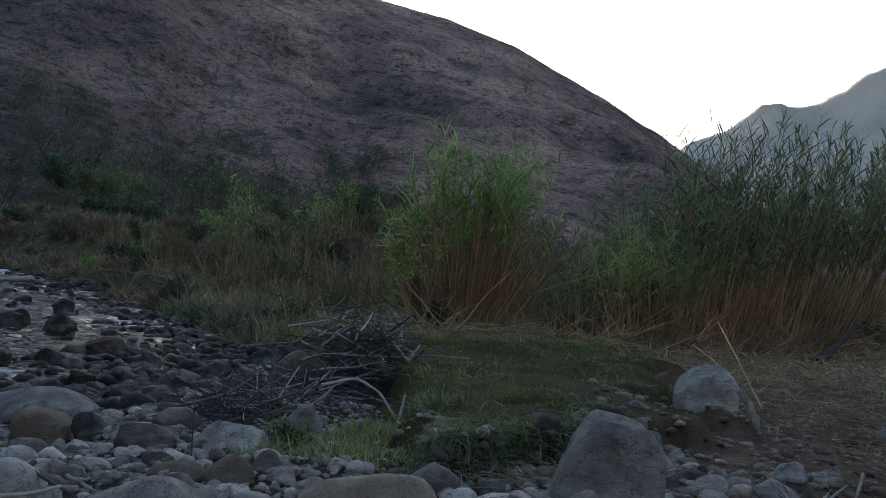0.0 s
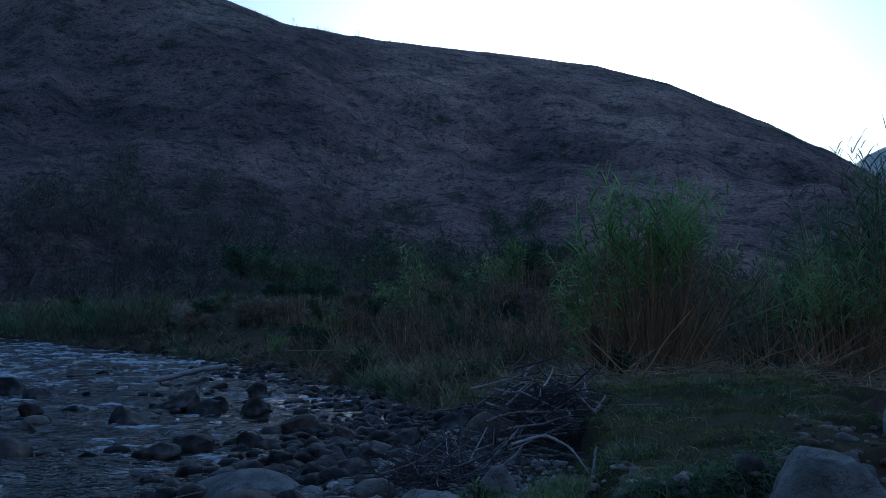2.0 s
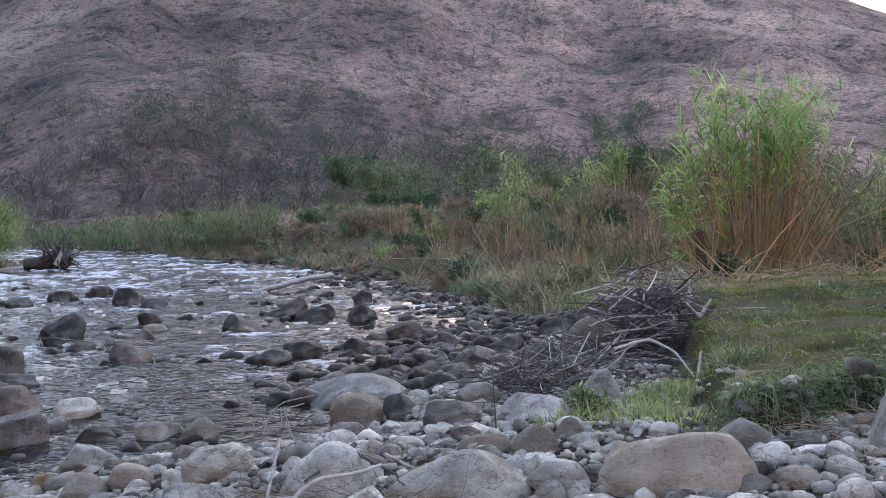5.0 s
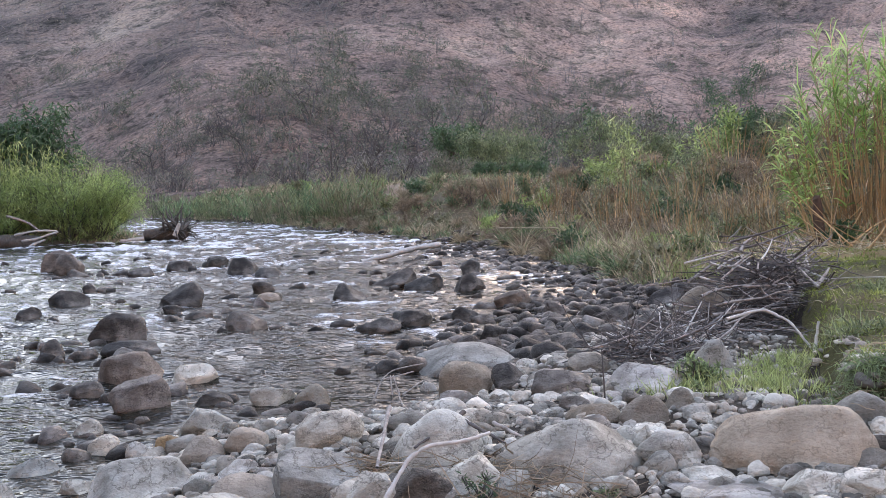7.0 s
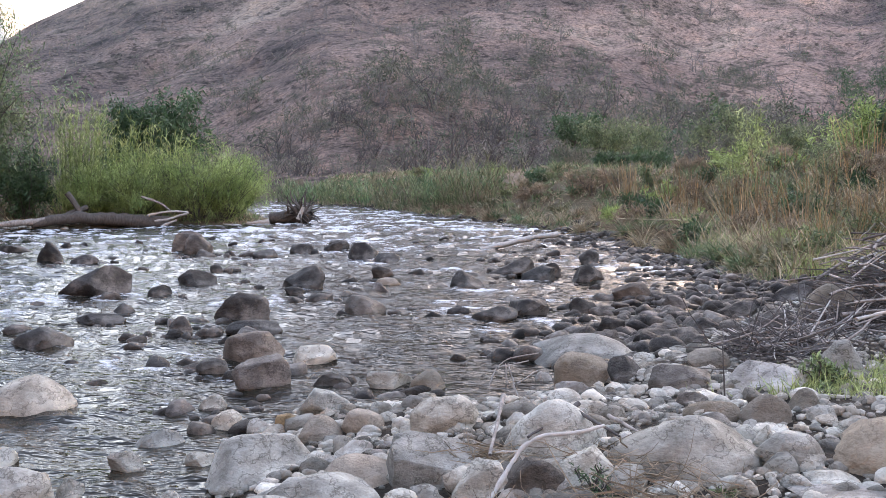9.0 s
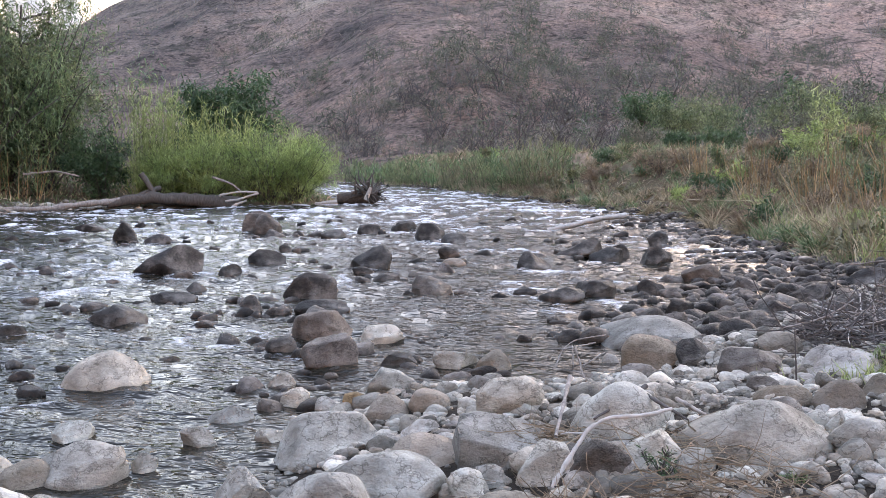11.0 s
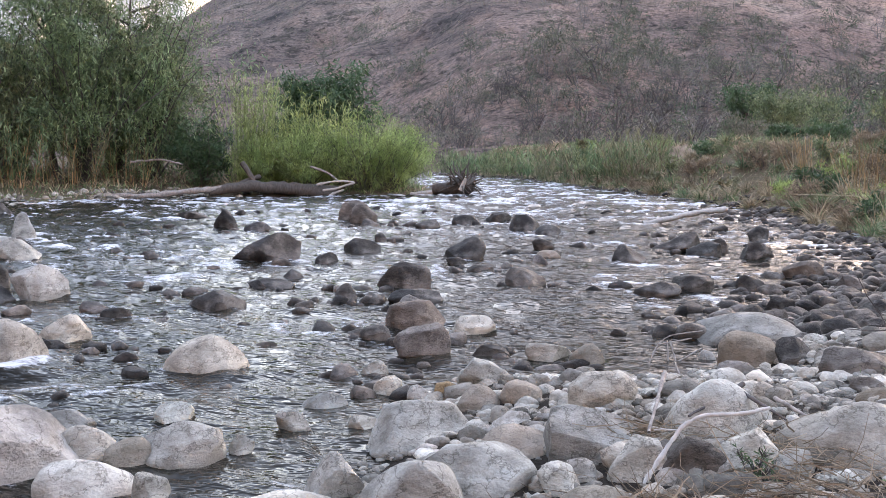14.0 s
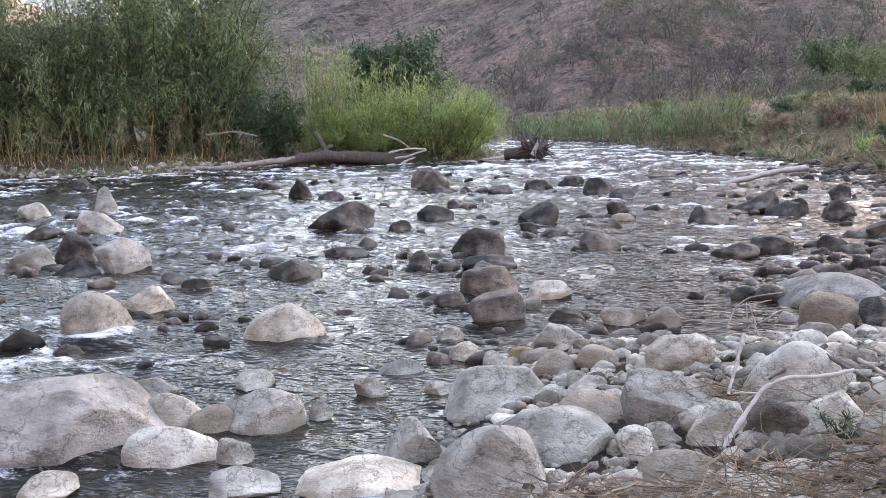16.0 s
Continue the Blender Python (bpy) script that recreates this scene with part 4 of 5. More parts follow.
def tree(x, y, high, crown, leaf, seed, label, count=6000, size=0.22, slim=0.45, trunk=0.16, low=0.3, limbs=9, droop=0.3):
    """A tapered trunk with limbs and a ragged crown."""
    rng = np.random.default_rng(seed)
    root = rooted("tree", x, y, label, "tree", "trees by the river")
    wood, foliage = Pieces(), Pieces()
    p = wander([0, 0, 0], [rng.normal() * 0.1, rng.normal() * 0.1, 1], high * 0.8, rng, 7, 0.07)
    tube(wood, p, np.linspace(trunk, trunk * 0.25, 8), 7)
    tips = []
    for k in range(limbs):
        t = low + (0.95 - low) * (k + rng.random()) / limbs
        s = np.array([np.interp(t * 7, np.arange(8), p[:, i]) for i in range(3)])
        a = k * 2.4 + rng.normal() * 0.4
        reach = crown * rng.uniform(0.6, 1.0) * math.sqrt(max(1 - ((t - 0.5) * 1.3) ** 2, 0.15))
        q = wander(s, [math.cos(a), math.sin(a), rng.uniform(0.25, 0.8)], reach, rng, 5, 0.18)
        tube(wood, q, np.linspace(trunk * 0.4, trunk * 0.06, 6), 5)
        for j in range(2, 6):
            for _ in range(3):
                u = wander(q[j], rng.normal(size=3) + np.array([0, 0, 0.3]), reach * rng.uniform(0.25, 0.5), rng, 3, 0.25)
                tube(wood, u, np.linspace(trunk * 0.08, trunk * 0.02, 4), 3)
                tips.append(u)
    clump = np.array([u[rng.integers(1, 4)] for u in tips for _ in range(2)])
    pick = rng.integers(0, len(clump), count)
    seat = clump[pick] + rng.normal(size=(count, 3)) * crown * 0.11
    way = rng.normal(size=(count, 3)) + np.array([0, 0, -0.3])
    length = size * rng.uniform(0.6, 1.4, count)
    blades(foliage, seat, way, length, length * slim, droop, rng, 1)
    wood.link("trunk", BARK, parent=root)
    foliage.link("crown", leaf, parent=root, kind="stuff")
    return root


def field(name, where, count, material, seed, label, high, width=0.012, droop=0.5, slant=0.35, seg=3, category="grass"):
    """Grass blades past counting on a stretch of ground."""
    rng = np.random.default_rng(seed)
    x, y = where(rng, count * 3)
    x, y = x[:count], y[:count]
    n = len(x)
    z = ground_height(x, y) - 0.02
    out = Pieces()
    way = np.stack([rng.normal(size=n) * slant, rng.normal(size=n) * slant, np.ones(n)], 1)
    h = high(rng, x, y) if callable(high) else high * rng.uniform(0.5, 1.3, n)
    far = np.maximum(1.0, np.hypot(x, y) / 14)
    blades(out, np.stack([x, y, z], 1), way, h, width * far * rng.uniform(0.7, 1.4, n), droop * rng.uniform(0.3, 1.4, n), rng, seg)
    return out.link(name, material, kind="stuff", label=label, category=category)


# the two stands of giant reeds
reeds(8.75, 19.8, 0.5, 5.0, 46, REED_LEAF, 201, "tall green giant reeds with dry tan canes", lean=(0.07, 0), spread=0.16, bare=0.66, leaves=24, leaf_len=0.72, single=True, rise=(0.8, 3.0), arch=(0.3, 1.0), broad=0.025)
reeds(7.9, 19.95, 0.2, 4.9, 22, REED_LEAF, 214, "narrow upright tuft of green reeds", lean=(-0.13, 0), spread=0.06, bare=0.66, leaves=24, leaf_len=0.7, rise=(0.8, 3.0), arch=(0.3, 1.0), broad=0.025)
reeds(7.6, 20.2, 0.3, 3.5, 16, REED_LEAF, 202, "shorter green reeds leaning out beside the old post", lean=(-0.2, 0), spread=0.25, bare=0.45, leaves=22, leaf_len=0.7, single=True, rise=(0.4, 2.0), arch=(0.4, 1.1), broad=0.025)
reeds(8.45, 20.0, 0.6, 3.6, 120, RUSSET, 203, "thin bare brown canes fanning out of the clump", lean=(0.06, 0), spread=0.75, bare=0.7, leaves=5, broad=0.01)
reeds(9.3, 20.6, 0.5, 4.2, 20, REED_DARK, 219, "thin green reeds leaning away from the clump", lean=(0.3, 0.05), spread=0.4, bare=0.5, leaves=18, leaf_len=0.6, rise=(0.5, 2.0), arch=(0.4, 1.0), broad=0.014)
shrub(8.3, 21.2, 3.2, 1.9, SCRUB, 231, "tangled half-dry weeds at the reeds' foot", 2600, 0.14, 0.2)
shrub(9.9, 21.4, 2.8, 1.7, RUSSET, 232, "dead brown tangle beside the reeds", 2200, 0.2, 0.12)
reeds(13.9, 21.8, 1.3, 3.7, 80, REED_LEAF, 204, "leafy green reeds at the edge of the thicket", spread=0.45, bare=0.45, leaves=20, leaf_len=0.65, rise=(0.5, 2.6), arch=(0.3, 1.0), broad=0.016)
reeds(12.6, 22.4, 1.0, 2.8, 50, REED_DARK, 227, "low leafy reeds mixed with dry stalks", spread=0.6, bare=0.3, leaves=16, leaf_len=0.6, rise=(0.4, 2.2), arch=(0.3, 1.0), broad=0.014)
reeds(15.8, 22.6, 1.5, 5.4, 115, REED_DARK, 205, "tall dark green reeds over brown canes", spread=0.32, bare=0.45, leaves=22, leaf_len=0.7, rise=(0.7, 2.8), arch=(0.25, 0.9), broad=0.03)
reeds(18.0, 23.4, 1.7, 7.0, 125, REED_DARK, 206, "tall bluish green reeds bending in the wind", lean=(0.12, 0), spread=0.28, bare=0.45, leaves=24, leaf_len=0.75, arch=(0.2, 0.8), broad=0.03)
reeds(20.8, 24.4, 1.7, 6.9, 120, REED_DARK, 207, "tall bluish green reeds leaning over dark shade", lean=(0.22, 0), spread=0.28, bare=0.38, leaves=24, leaf_len=0.75, arch=(0.2, 0.8), broad=0.03)
reeds(24.2, 25.4, 1.9, 7.3, 120, REED_DARK, 208, "tallest dark reeds at the end of the thicket", lean=(0.25, 0), spread=0.26, bare=0.4, leaves=24, leaf_len=0.75, arch=(0.2, 0.8), broad=0.03)
reeds(28.5, 27.0, 2.0, 7.6, 80, REED_DARK, 209, "dense dark reeds closing the thicket", lean=(0.15, 0), spread=0.22, bare=0.4, leaves=20, leaf_len=0.8, broad=0.022)
shrub(16.0, 25.5, 3.5, 3.4, SHRUB, 210, "dark green bush growing among the reeds", 3500, 0.16, 0.4)
shrub(11.6, 24.2, 2.6, 2.2, SHRUB, 211, "dull green bush between two reed stands", 2600, 0.12, 0.4)
shrub(12.6, 27.5, 3.2, 2.6, SCRUB, 212, "half-dry scrub bush behind the reeds", 2400, 0.12, 0.35)
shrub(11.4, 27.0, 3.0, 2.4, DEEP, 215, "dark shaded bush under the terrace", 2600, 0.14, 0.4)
shrub(13.6, 30.0, 3.6, 2.8, SCRUB, 216, "tangled half-dry brush below the terrace", 2600, 0.16, 0.2)
shrub(15.2, 33.0, 4.0, 3.0, SHRUB, 217, "dull green bush on the terrace lip", 2800, 0.18, 0.35)
shrub(11.8, 31.5, 3.2, 2.4, RUSSET, 218, "dead brown brush on the terrace slope", 2200, 0.2, 0.12)
shrub(9.0, 28.0, 2.6, 1.8, RUSSET, 219, "dead brown brush on the bank slope", 2000, 0.2, 0.12)
shrub(9.8, 25.0, 2.4, 1.9, SCRUB, 213, "tangled grey-brown scrub under the terrace", 1800, 0.10, 0.35)

# shrubs and weeds along the sloping far bank
shrub(6.6, 38.0, 1.5, 3.3, BRIGHT, 220, "slender bright green sapling on the terrace edge", 700, 0.24, 0.3, stems=7, upright=0.4)
shrub(5.9, 36.6, 1.6, 1.9, BRIGHT, 221, "yellow-green leafy weeds on the terrace edge", 900, 0.18, 0.35)
shrub(9.3, 34.5, 2.6, 2.6, WILLOW, 222, "light green broad-leaved shrub on the terrace edge", 1500, 0.2, 0.4)
shrub(10.6, 33.5, 1.8, 2.9, SCRUB, 223, "pale feathery reed heads above the bank", 700, 0.22, 0.2)
shrub(3.4, 41.5, 1.8, 1.3, SHRUB, 224, "grey-green round bush on the bank slope", 1400, 0.10, 0.5)
shrub(7.6, 30.5, 2.0, 1.5, SHRUB, 225, "grey-green bush low on the bank slope", 1600, 0.1, 0.5)
shrub(6.2, 27.2, 1.7, 1.3, SHRUB, 226, "dusty green bush near the water", 1400, 0.09, 0.5)
shrub(6.3, 22.8, 1.4, 1.25, SHRUB, 227, "green bush beside the reed clump", 1500, 0.08, 0.5)
shrub(5.2, 24.0, 1.6, 0.8, WILLOW, 228, "low fresh green weeds by the water", 1300, 0.09, 0.4)
shrub(3.7, 32.0, 1.6, 0.8, WILLOW, 229, "low green weeds hanging over the water", 1000, 0.1, 0.4)
for k, (sx, sy) in enumerate([(5.0, 30.0), (8.4, 27.6), (4.6, 35.0), (2.4, 45.0), (0.6, 47.5), (6.9, 33.4), (10.8, 29.5), (7.2, 24.6)]):
    shrub(sx, sy, 1.9, 0.95 + 0.12 * (k % 4), SCRUB, 240 + k, "dry brown-green scrub on the bank slope", 1100, 0.1, 0.3)
for k, (sx, sy) in enumerate([(-6.8, 60.0), (-8.8, 64.0), (-11.8, 70.0), (-15.3, 77.0), (-19.3, 84.0), (-5.6, 57.0), (-24.3, 93.0), (-28.8, 101.0)]):
    reeds(sx + 0.7, sy, 1.7, 2.3 + 0.3 * (k % 3), 66, (REED_DARK, SHRUB, SCRUB)[k % 3], 260 + k, "tall green reeds lining the far river bank", bare=0.08, leaves=11, spread=0.45, leaf_len=0.8, stretch=(1.3, 1.9), cane=SHRUB, dry=0.5)

def tussock(x, y, wide, high, leaf, seed, label, blades_in=120):
    """A fountain of long grass from one foot, green over dead straw."""
    g = np.random.default_rng(seed)
    root = rooted("grass_tussock", x, y, label, "grass tussock", "tussocks on the bank", 0.02)
    for name, look_of, n, up, tall in (("foliage", leaf, blades_in, 1.3, 1.0), ("dry_foliage", STRAW, blades_in // 2, 0.5, 0.8)):
        out = Pieces()
        a = g.uniform(0, 6.2832, n)
        foot = np.concatenate([in_disc(g, n, wide * 0.16), np.zeros((n, 1))], 1)
        away = np.stack([np.cos(a), np.sin(a), up + g.uniform(-0.3, 1.6, n)], 1)
        blades(out, foot, away, high * tall * g.uniform(0.6, 1.25, n), (0.009 + 0.0004 * math.hypot(x, y)) * g.uniform(0.6, 1.3, n), g.uniform(0.3, 1.0, n), g, 3 if y < 34 else 2)
        out.link(name, look_of, parent=root, kind="stuff", label="" if name == "foliage" else "dead straw hanging round the foot")
    return root


for k, (sx, sy) in enumerate([(6.6, 24.2), (5.6, 25.8), (7.6, 26.0), (6.4, 28.4), (8.4, 24.4), (4.8, 28.6), (7.4, 29.8), (5.4, 31.6), (8.8, 31.2), (6.8, 35.2), (4.0, 34.0), (9.6, 27.4), (4.2, 38.0), (2.6, 42.0), (7.4, 22.6), (5.6, 22.6)]):
    reeds(sx, sy, 0.8, 1.5 + 0.25 * (k % 3), 34, (SCRUB, RUSSET, STRAW, SHRUB)[k % 4], 280 + k, "tall half-dry weeds on the bank slope", bare=0.25, leaves=7, spread=0.5, leaf_len=0.35, arch=(0.3, 1.0), broad=0.006)

for k in range(150):
    g = np.random.default_rng(1500 + k)
    by = 22 + 70 * g.random() ** 1.25
    bx = float(np.interp(by, [20, 25, 36, 50.6, 76, 105], [3.4, 2.9, 0.9, -4.4, -14.6, -30])) + (g.uniform(0.2, 1.6) if k % 2 else g.uniform(0.5, 8 if by < 50 else 5))
    mat, words = [(STRAW, "dry straw-coloured grass tussock on the bank"), (CANOPY, "green grass tussock with dead straw below"), (RUSSET, "brown dead grass tussock on the slope"), (SHRUB, "grey-green grass tussock by the water"), (REED_DARK, "dull green grass tussock by the water")][(0, 1, 2, 3, 0, 4, 2)[k % 7]]
    if worn(bx, by) < 1.4:
        continue
    tussock(bx, by, g.uniform(0.6, 1.3), g.uniform(0.8, 1.5), mat, 1700 + k, words)

for k in range(84):
    g = np.random.default_rng(900 + k)
    by = 21 + 60 * g.random() ** 1.6
    bx = float(np.interp(by, [20, 25, 36, 50.6, 76, 105], [3.4, 2.9, 0.9, -4.4, -14.6, -30])) + g.uniform(0.8, 9 if by < 45 else 5)
    if worn(bx, by) < 1.6:
        continue
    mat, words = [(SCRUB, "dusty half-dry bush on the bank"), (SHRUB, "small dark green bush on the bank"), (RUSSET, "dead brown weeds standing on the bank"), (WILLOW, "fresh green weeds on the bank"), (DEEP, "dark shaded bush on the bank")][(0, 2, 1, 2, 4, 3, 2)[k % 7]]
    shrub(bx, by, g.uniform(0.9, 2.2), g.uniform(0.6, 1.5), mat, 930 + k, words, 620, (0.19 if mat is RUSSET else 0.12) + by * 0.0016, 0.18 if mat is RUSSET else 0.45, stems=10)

# the wooded left bank
tree(-35.0, 39.5, 12.0, 4.4, CANOPY, 301, "tall dark leafy tree over the river", 16000, 0.23, 0.45, low=0.15, limbs=14)
tree(-31.0, 41.5, 11.8, 4.2, CANOPY, 302, "tall leafy tree crowded by reeds", 18000, 0.23, 0.45, low=0.15, limbs=14)
tree(-28.7, 45.5, 11.2, 4.0, SHRUB, 303, "tall leafy tree with grey-green crown", 18000, 0.22, 0.45, low=0.15, limbs=14)
tree(-39.0, 38.0, 11.5, 4.2, SHRUB, 304, "tall dark tree at the thicket's far end", 9000, 0.34, 0.4, low=0.15, limbs=12)
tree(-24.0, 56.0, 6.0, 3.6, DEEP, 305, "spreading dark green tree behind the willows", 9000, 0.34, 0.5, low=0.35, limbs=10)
for k, (sx, sy) in enumerate([(-33.4, 37.2), (-31.2, 38.4), (-29.6, 40.4), (-28.2, 42.6), (-35.6, 36.8), (-38.0, 36.4)]):
    reeds(sx, sy, 1.1, 3.0 + 0.5 * (k % 3), 26, (CANOPY, REED_DARK, SCRUB)[k % 3], 320 + k, "grey-green reeds hung with dry leaves", bare=0.12, leaves=16, spread=0.35, leaf_len=0.85, stretch=(1.4, 1), arch=(0.3, 1.1))
for k, (sx, sy, sw, sh) in enumerate([(-36.5, 38.6, 5.0, 8.2), (-33.0, 39.6, 5.0, 7.6), (-30.2, 42.2, 4.8, 10.6), (-28.2, 45.2, 4.4, 10.2), (-39.5, 38.0, 5.0, 9.0), (-34.5, 43.0, 6.0, 10.5), (-31.0, 46.0, 5.0, 9.5)]):
    shrub(sx, sy, sw, sh, (CANOPY, SHRUB, CANOPY, REED_DARK)[k % 4], 380 + k, "tall matted thicket of vines and leaves", 12000, 0.2, 0.5, stems=46, upright=-0.1, droop=0.5, base=0.2, category="thicket", name="thicket", group="thicket on the left bank")
shrub(-25.3, 44.8, 3.6, 4.0, DEEP, 340, "dark glossy green bush above the log", 7500, 0.2, 0.55, base=0.25, stems=30)
for k, (sx, sy, sh) in enumerate([(-23.6, 46.4, 6.2), (-22.2, 47.2, 6.0), (-21.0, 47.6, 5.2), (-24.4, 48.0, 6.6), (-19.6, 48.0, 4.8)]):
    reeds(sx, sy, 0.9, sh, 40, BRIGHT, 350 + k, "tall yellow-green cane grass in full leaf", bare=0.05, leaves=30, spread=0.2, leaf_len=0.6, arch=(0.3, 1.0), broad=0.02, cane=WILLOW)
for k, (sx, sy, sw, sh) in enumerate([(-20.4, 46.4, 4.2, 3.6), (-17.6, 47.0, 4.6, 4.6), (-16.5, 47.6, 3.6, 4.2), (-22.4, 45.8, 3.2, 3.0), (-17.0, 50.4, 3.2, 3.8)]):
    shrub(sx, sy, sw, sh, WILLOW, 360 + k, "bright green willow bush leaning over the river", 13000, 0.2, 0.22, stems=70, upright=0.0, droop=0.5, base=0.15)

# trees and scrub on the terrace and the hill's foot
shrub(4.6, 54.0, 3.0, 1.5, DEEP, 401, "low spreading green bush on the terrace", 2600, 0.2, 0.4)
shrub(0.3, 64.0, 3.0, 2.6, THORN, 402, "grey-green thorn bush on the terrace", 2200, 0.22, 0.35)
shrub(2.6, 57.0, 2.6, 1.3, DEEP, 403, "low dark green bush on the terrace", 2600, 0.2, 0.4)
shrub(9.5, 58.0, 4.5, 2.2, THORN, 409, "wide grey thorn bush on the terrace", 2600, 0.22, 0.35)
shrub(14.5, 62.0, 5.0, 2.6, SHRUB, 410, "wide dull green bush on the terrace", 3000, 0.24, 0.35)
tree(24.5, 84.0, 6.0, 3.3, DEEP, 404, "dark green tree at the foot of the hill", 4500, 0.34, 0.5, 0.14)
tree(27.5, 85.5, 5.0, 3.0, DEEP, 405, "broad dark tree at the foot of the hill", 4000, 0.34, 0.5, 0.14)
tree(0.2, 85.0, 5.2, 2.4, DEEP, 411, "dark green slender tree on the terrace", 4500, 0.3, 0.5, 0.13)
tree(3.2, 75.0, 3.5, 2.9, SHRUB, 412, "flat-topped green thorn tree on the terrace lip", 5000, 0.24, 0.4, 0.11, low=0.45)
tree(12.5, 88.0, 5.6, 3.5, SHRUB, 406, "flat-topped thorn tree on the terrace", 3600, 0.28, 0.4, 0.12)
tree(17.5, 86.0, 4.0, 3.0, SHRUB, 407, "flat-topped green thorn tree on the terrace", 3600, 0.28, 0.4, 0.12)
tree(7.5, 96.0, 4.2, 3.2, SHRUB, 408, "spreading thorn tree on the terrace", 3600, 0.28, 0.4, 0.12)


def bush_shape(rng, leaves, bare):
    """A unit bush or leafless tree: wood, leaves."""
    wood, foliage = Pieces(), Pieces()
    w = rng.uniform(0.45, 0.8)
    for _ in range(4 if bare else 2):
        p = wander([rng.normal() * 0.05, rng.normal() * 0.05, -0.06], [rng.normal() * 0.28, rng.normal() * 0.28, 1], rng.uniform(0.7, 1.05), rng, 4 if bare else 2, 0.2)
        tube(wood, p, np.linspace(0.017, 0.004, len(p)), 3)
        for j in (1, 2, 3, 3) if bare else (1, 1):
            q = wander(p[j], [rng.normal() * 0.7, rng.normal() * 0.7, 0.8], rng.uniform(0.25, 0.5), rng, 3 if bare else 1, 0.35)
            tube(wood, q, np.linspace(0.01, 0.003, len(q)), 3)
            if bare:
                tube(wood, wander(q[2], [rng.normal(), rng.normal(), 0.4], 0.2, rng, 1, 0.3), np.array([0.006, 0.003]), 3)
    if leaves:
        core = rng.normal(size=(9, 3)) * np.array([w * 0.4, w * 0.4, 0.16]) + np.array([0, 0, 0.58])
        seat = core[rng.integers(0, 9, leaves)] + rng.normal(size=(leaves, 3)) * np.array([w * 0.16, w * 0.16, 0.09])
        seat[:, 2] = np.maximum(seat[:, 2], 0.05)
        blades(foliage, seat, rng.normal(size=(leaves, 3)), rng.uniform(0.06, 0.16, leaves), 0.06, 0.3, rng, 1)
    return wood, foliage


def woods(name, count, where, material, seed, label, high, leaves, bare=False, wood_look=None):
    """Far scrub past counting: each bush has stems, twigs and a ragged handful of leaf clumps."""
    rng = np.random.default_rng(seed)
    x, y = where(rng, count * 6)
    x, y = x[:count], y[:count]
    z = ground_height(x, y)
    shapes = [bush_shape(rng, leaves, bare) for _ in range(10)]
    shapes = [(np.concatenate(a.v), a.f, b) for a, b in shapes]
    foliage, wood = Pieces(), Pieces()
    for a, b, c in zip(x, y, z):
        h = high * rng.lognormal(0, 0.3)
        v, f, more = shapes[rng.integers(10)]
        t = rng.uniform(0, 6.2832)
        turn = np.array([[math.cos(t), math.sin(t), 0], [-math.sin(t), math.cos(t), 0], [0, 0, 1]]) * h * np.array([1, 1, rng.uniform(0.8, 1.2)])
        at = np.array([a, b, c - 0.1])
        wood.add(v @ turn + at, np.concatenate(f))
        if leaves:
            foliage.add(more.v[0] @ turn + at, more.f[0])
    if leaves:
        foliage.link(name, material, kind="stuff", label=label, category="scrub")
        wood.link(name + "_stems", wood_look or BARE_WOOD, kind="stuff", label="thin grey stems under the scrub", category="scrub")
    else:
        wood.link(name, wood_look or BARE_WOOD, kind="stuff", label=label, category="scrub")


def gathered(spots, spread):
    """Round a few chosen places."""
    c = np.array(spots, float)

    def pick(rng, n):
        k = rng.integers(0, len(c), n)
        return c[k, 0] + rng.normal(size=n) * spread, c[k, 1] + rng.normal(size=n) * spread
    return pick


def polar(near, far, a0, a1, patch, limit):
    def pick(rng, n):
        d, a = np.sqrt(rng.uniform(near ** 2, far ** 2, n)), np.radians(rng.uniform(a0, a1, n))
        x, y = -d * np.sin(a), d * np.cos(a)
        k = (fbm(x * patch, y * patch, octaves=3, seed=33) > limit) & (shore(x, y) > 6)
        return x[k], y[k]
    return pick


HILL_CLUMPS = [(-14.5, 182), (-17, 190), (-0.8, 213), (-28, 223), (20, 136), (22, 213), (-36, 155), (-59, 177), (-29, 161), (-17, 164), (-48, 170), (-67, 178), (-22, 147), (21, 147), (-1, 205), (11, 156), (60, 306), (-18, 201), (63, 221), (36, 213), (-100, 250), (-76, 232)]
woods("foothill_scrub", 1300, polar(100, 172, -36, 34, 0.03, -0.35), THORN, 501, "grey-brown thorn scrub at the hill foot", 2.4, 52)
woods("dark_foothill_scrub", 420, polar(104, 176, -36, 34, 0.025, -0.05), SHADE_SCRUB, 502, "dark grey-green scrub along the hill foot", 2.8, 90)
woods("bare_trees", 330, polar(96, 155, -30, 34, 0.02, -0.5), TWIG, 503, "leafless grey thorn trees on the terrace", 3.3, 0, True, TWIG)
woods("pale_bare_trees", 50, polar(112, 160, -12, 30, 0.02, -0.5), TWIG, 509, "pale leafless dead trees at the hill foot", 3.6, 0, True, DRIFT)
woods("clumped_scrub", 300, gathered(HILL_CLUMPS, 6.0), SHADE_SCRUB, 507, "dense grey-green thicket in the hill's hollows", 3.4, 110)
woods("foothill_trees", 70, gathered([(0, 137), (12, 130), (19, 129), (56, 206), (65, 219), (3, 138), (5, 129), (36, 140), (44, 150)], 4.0), DEEP, 508, "dark green thorn trees along the hill foot", 4.0, 120)
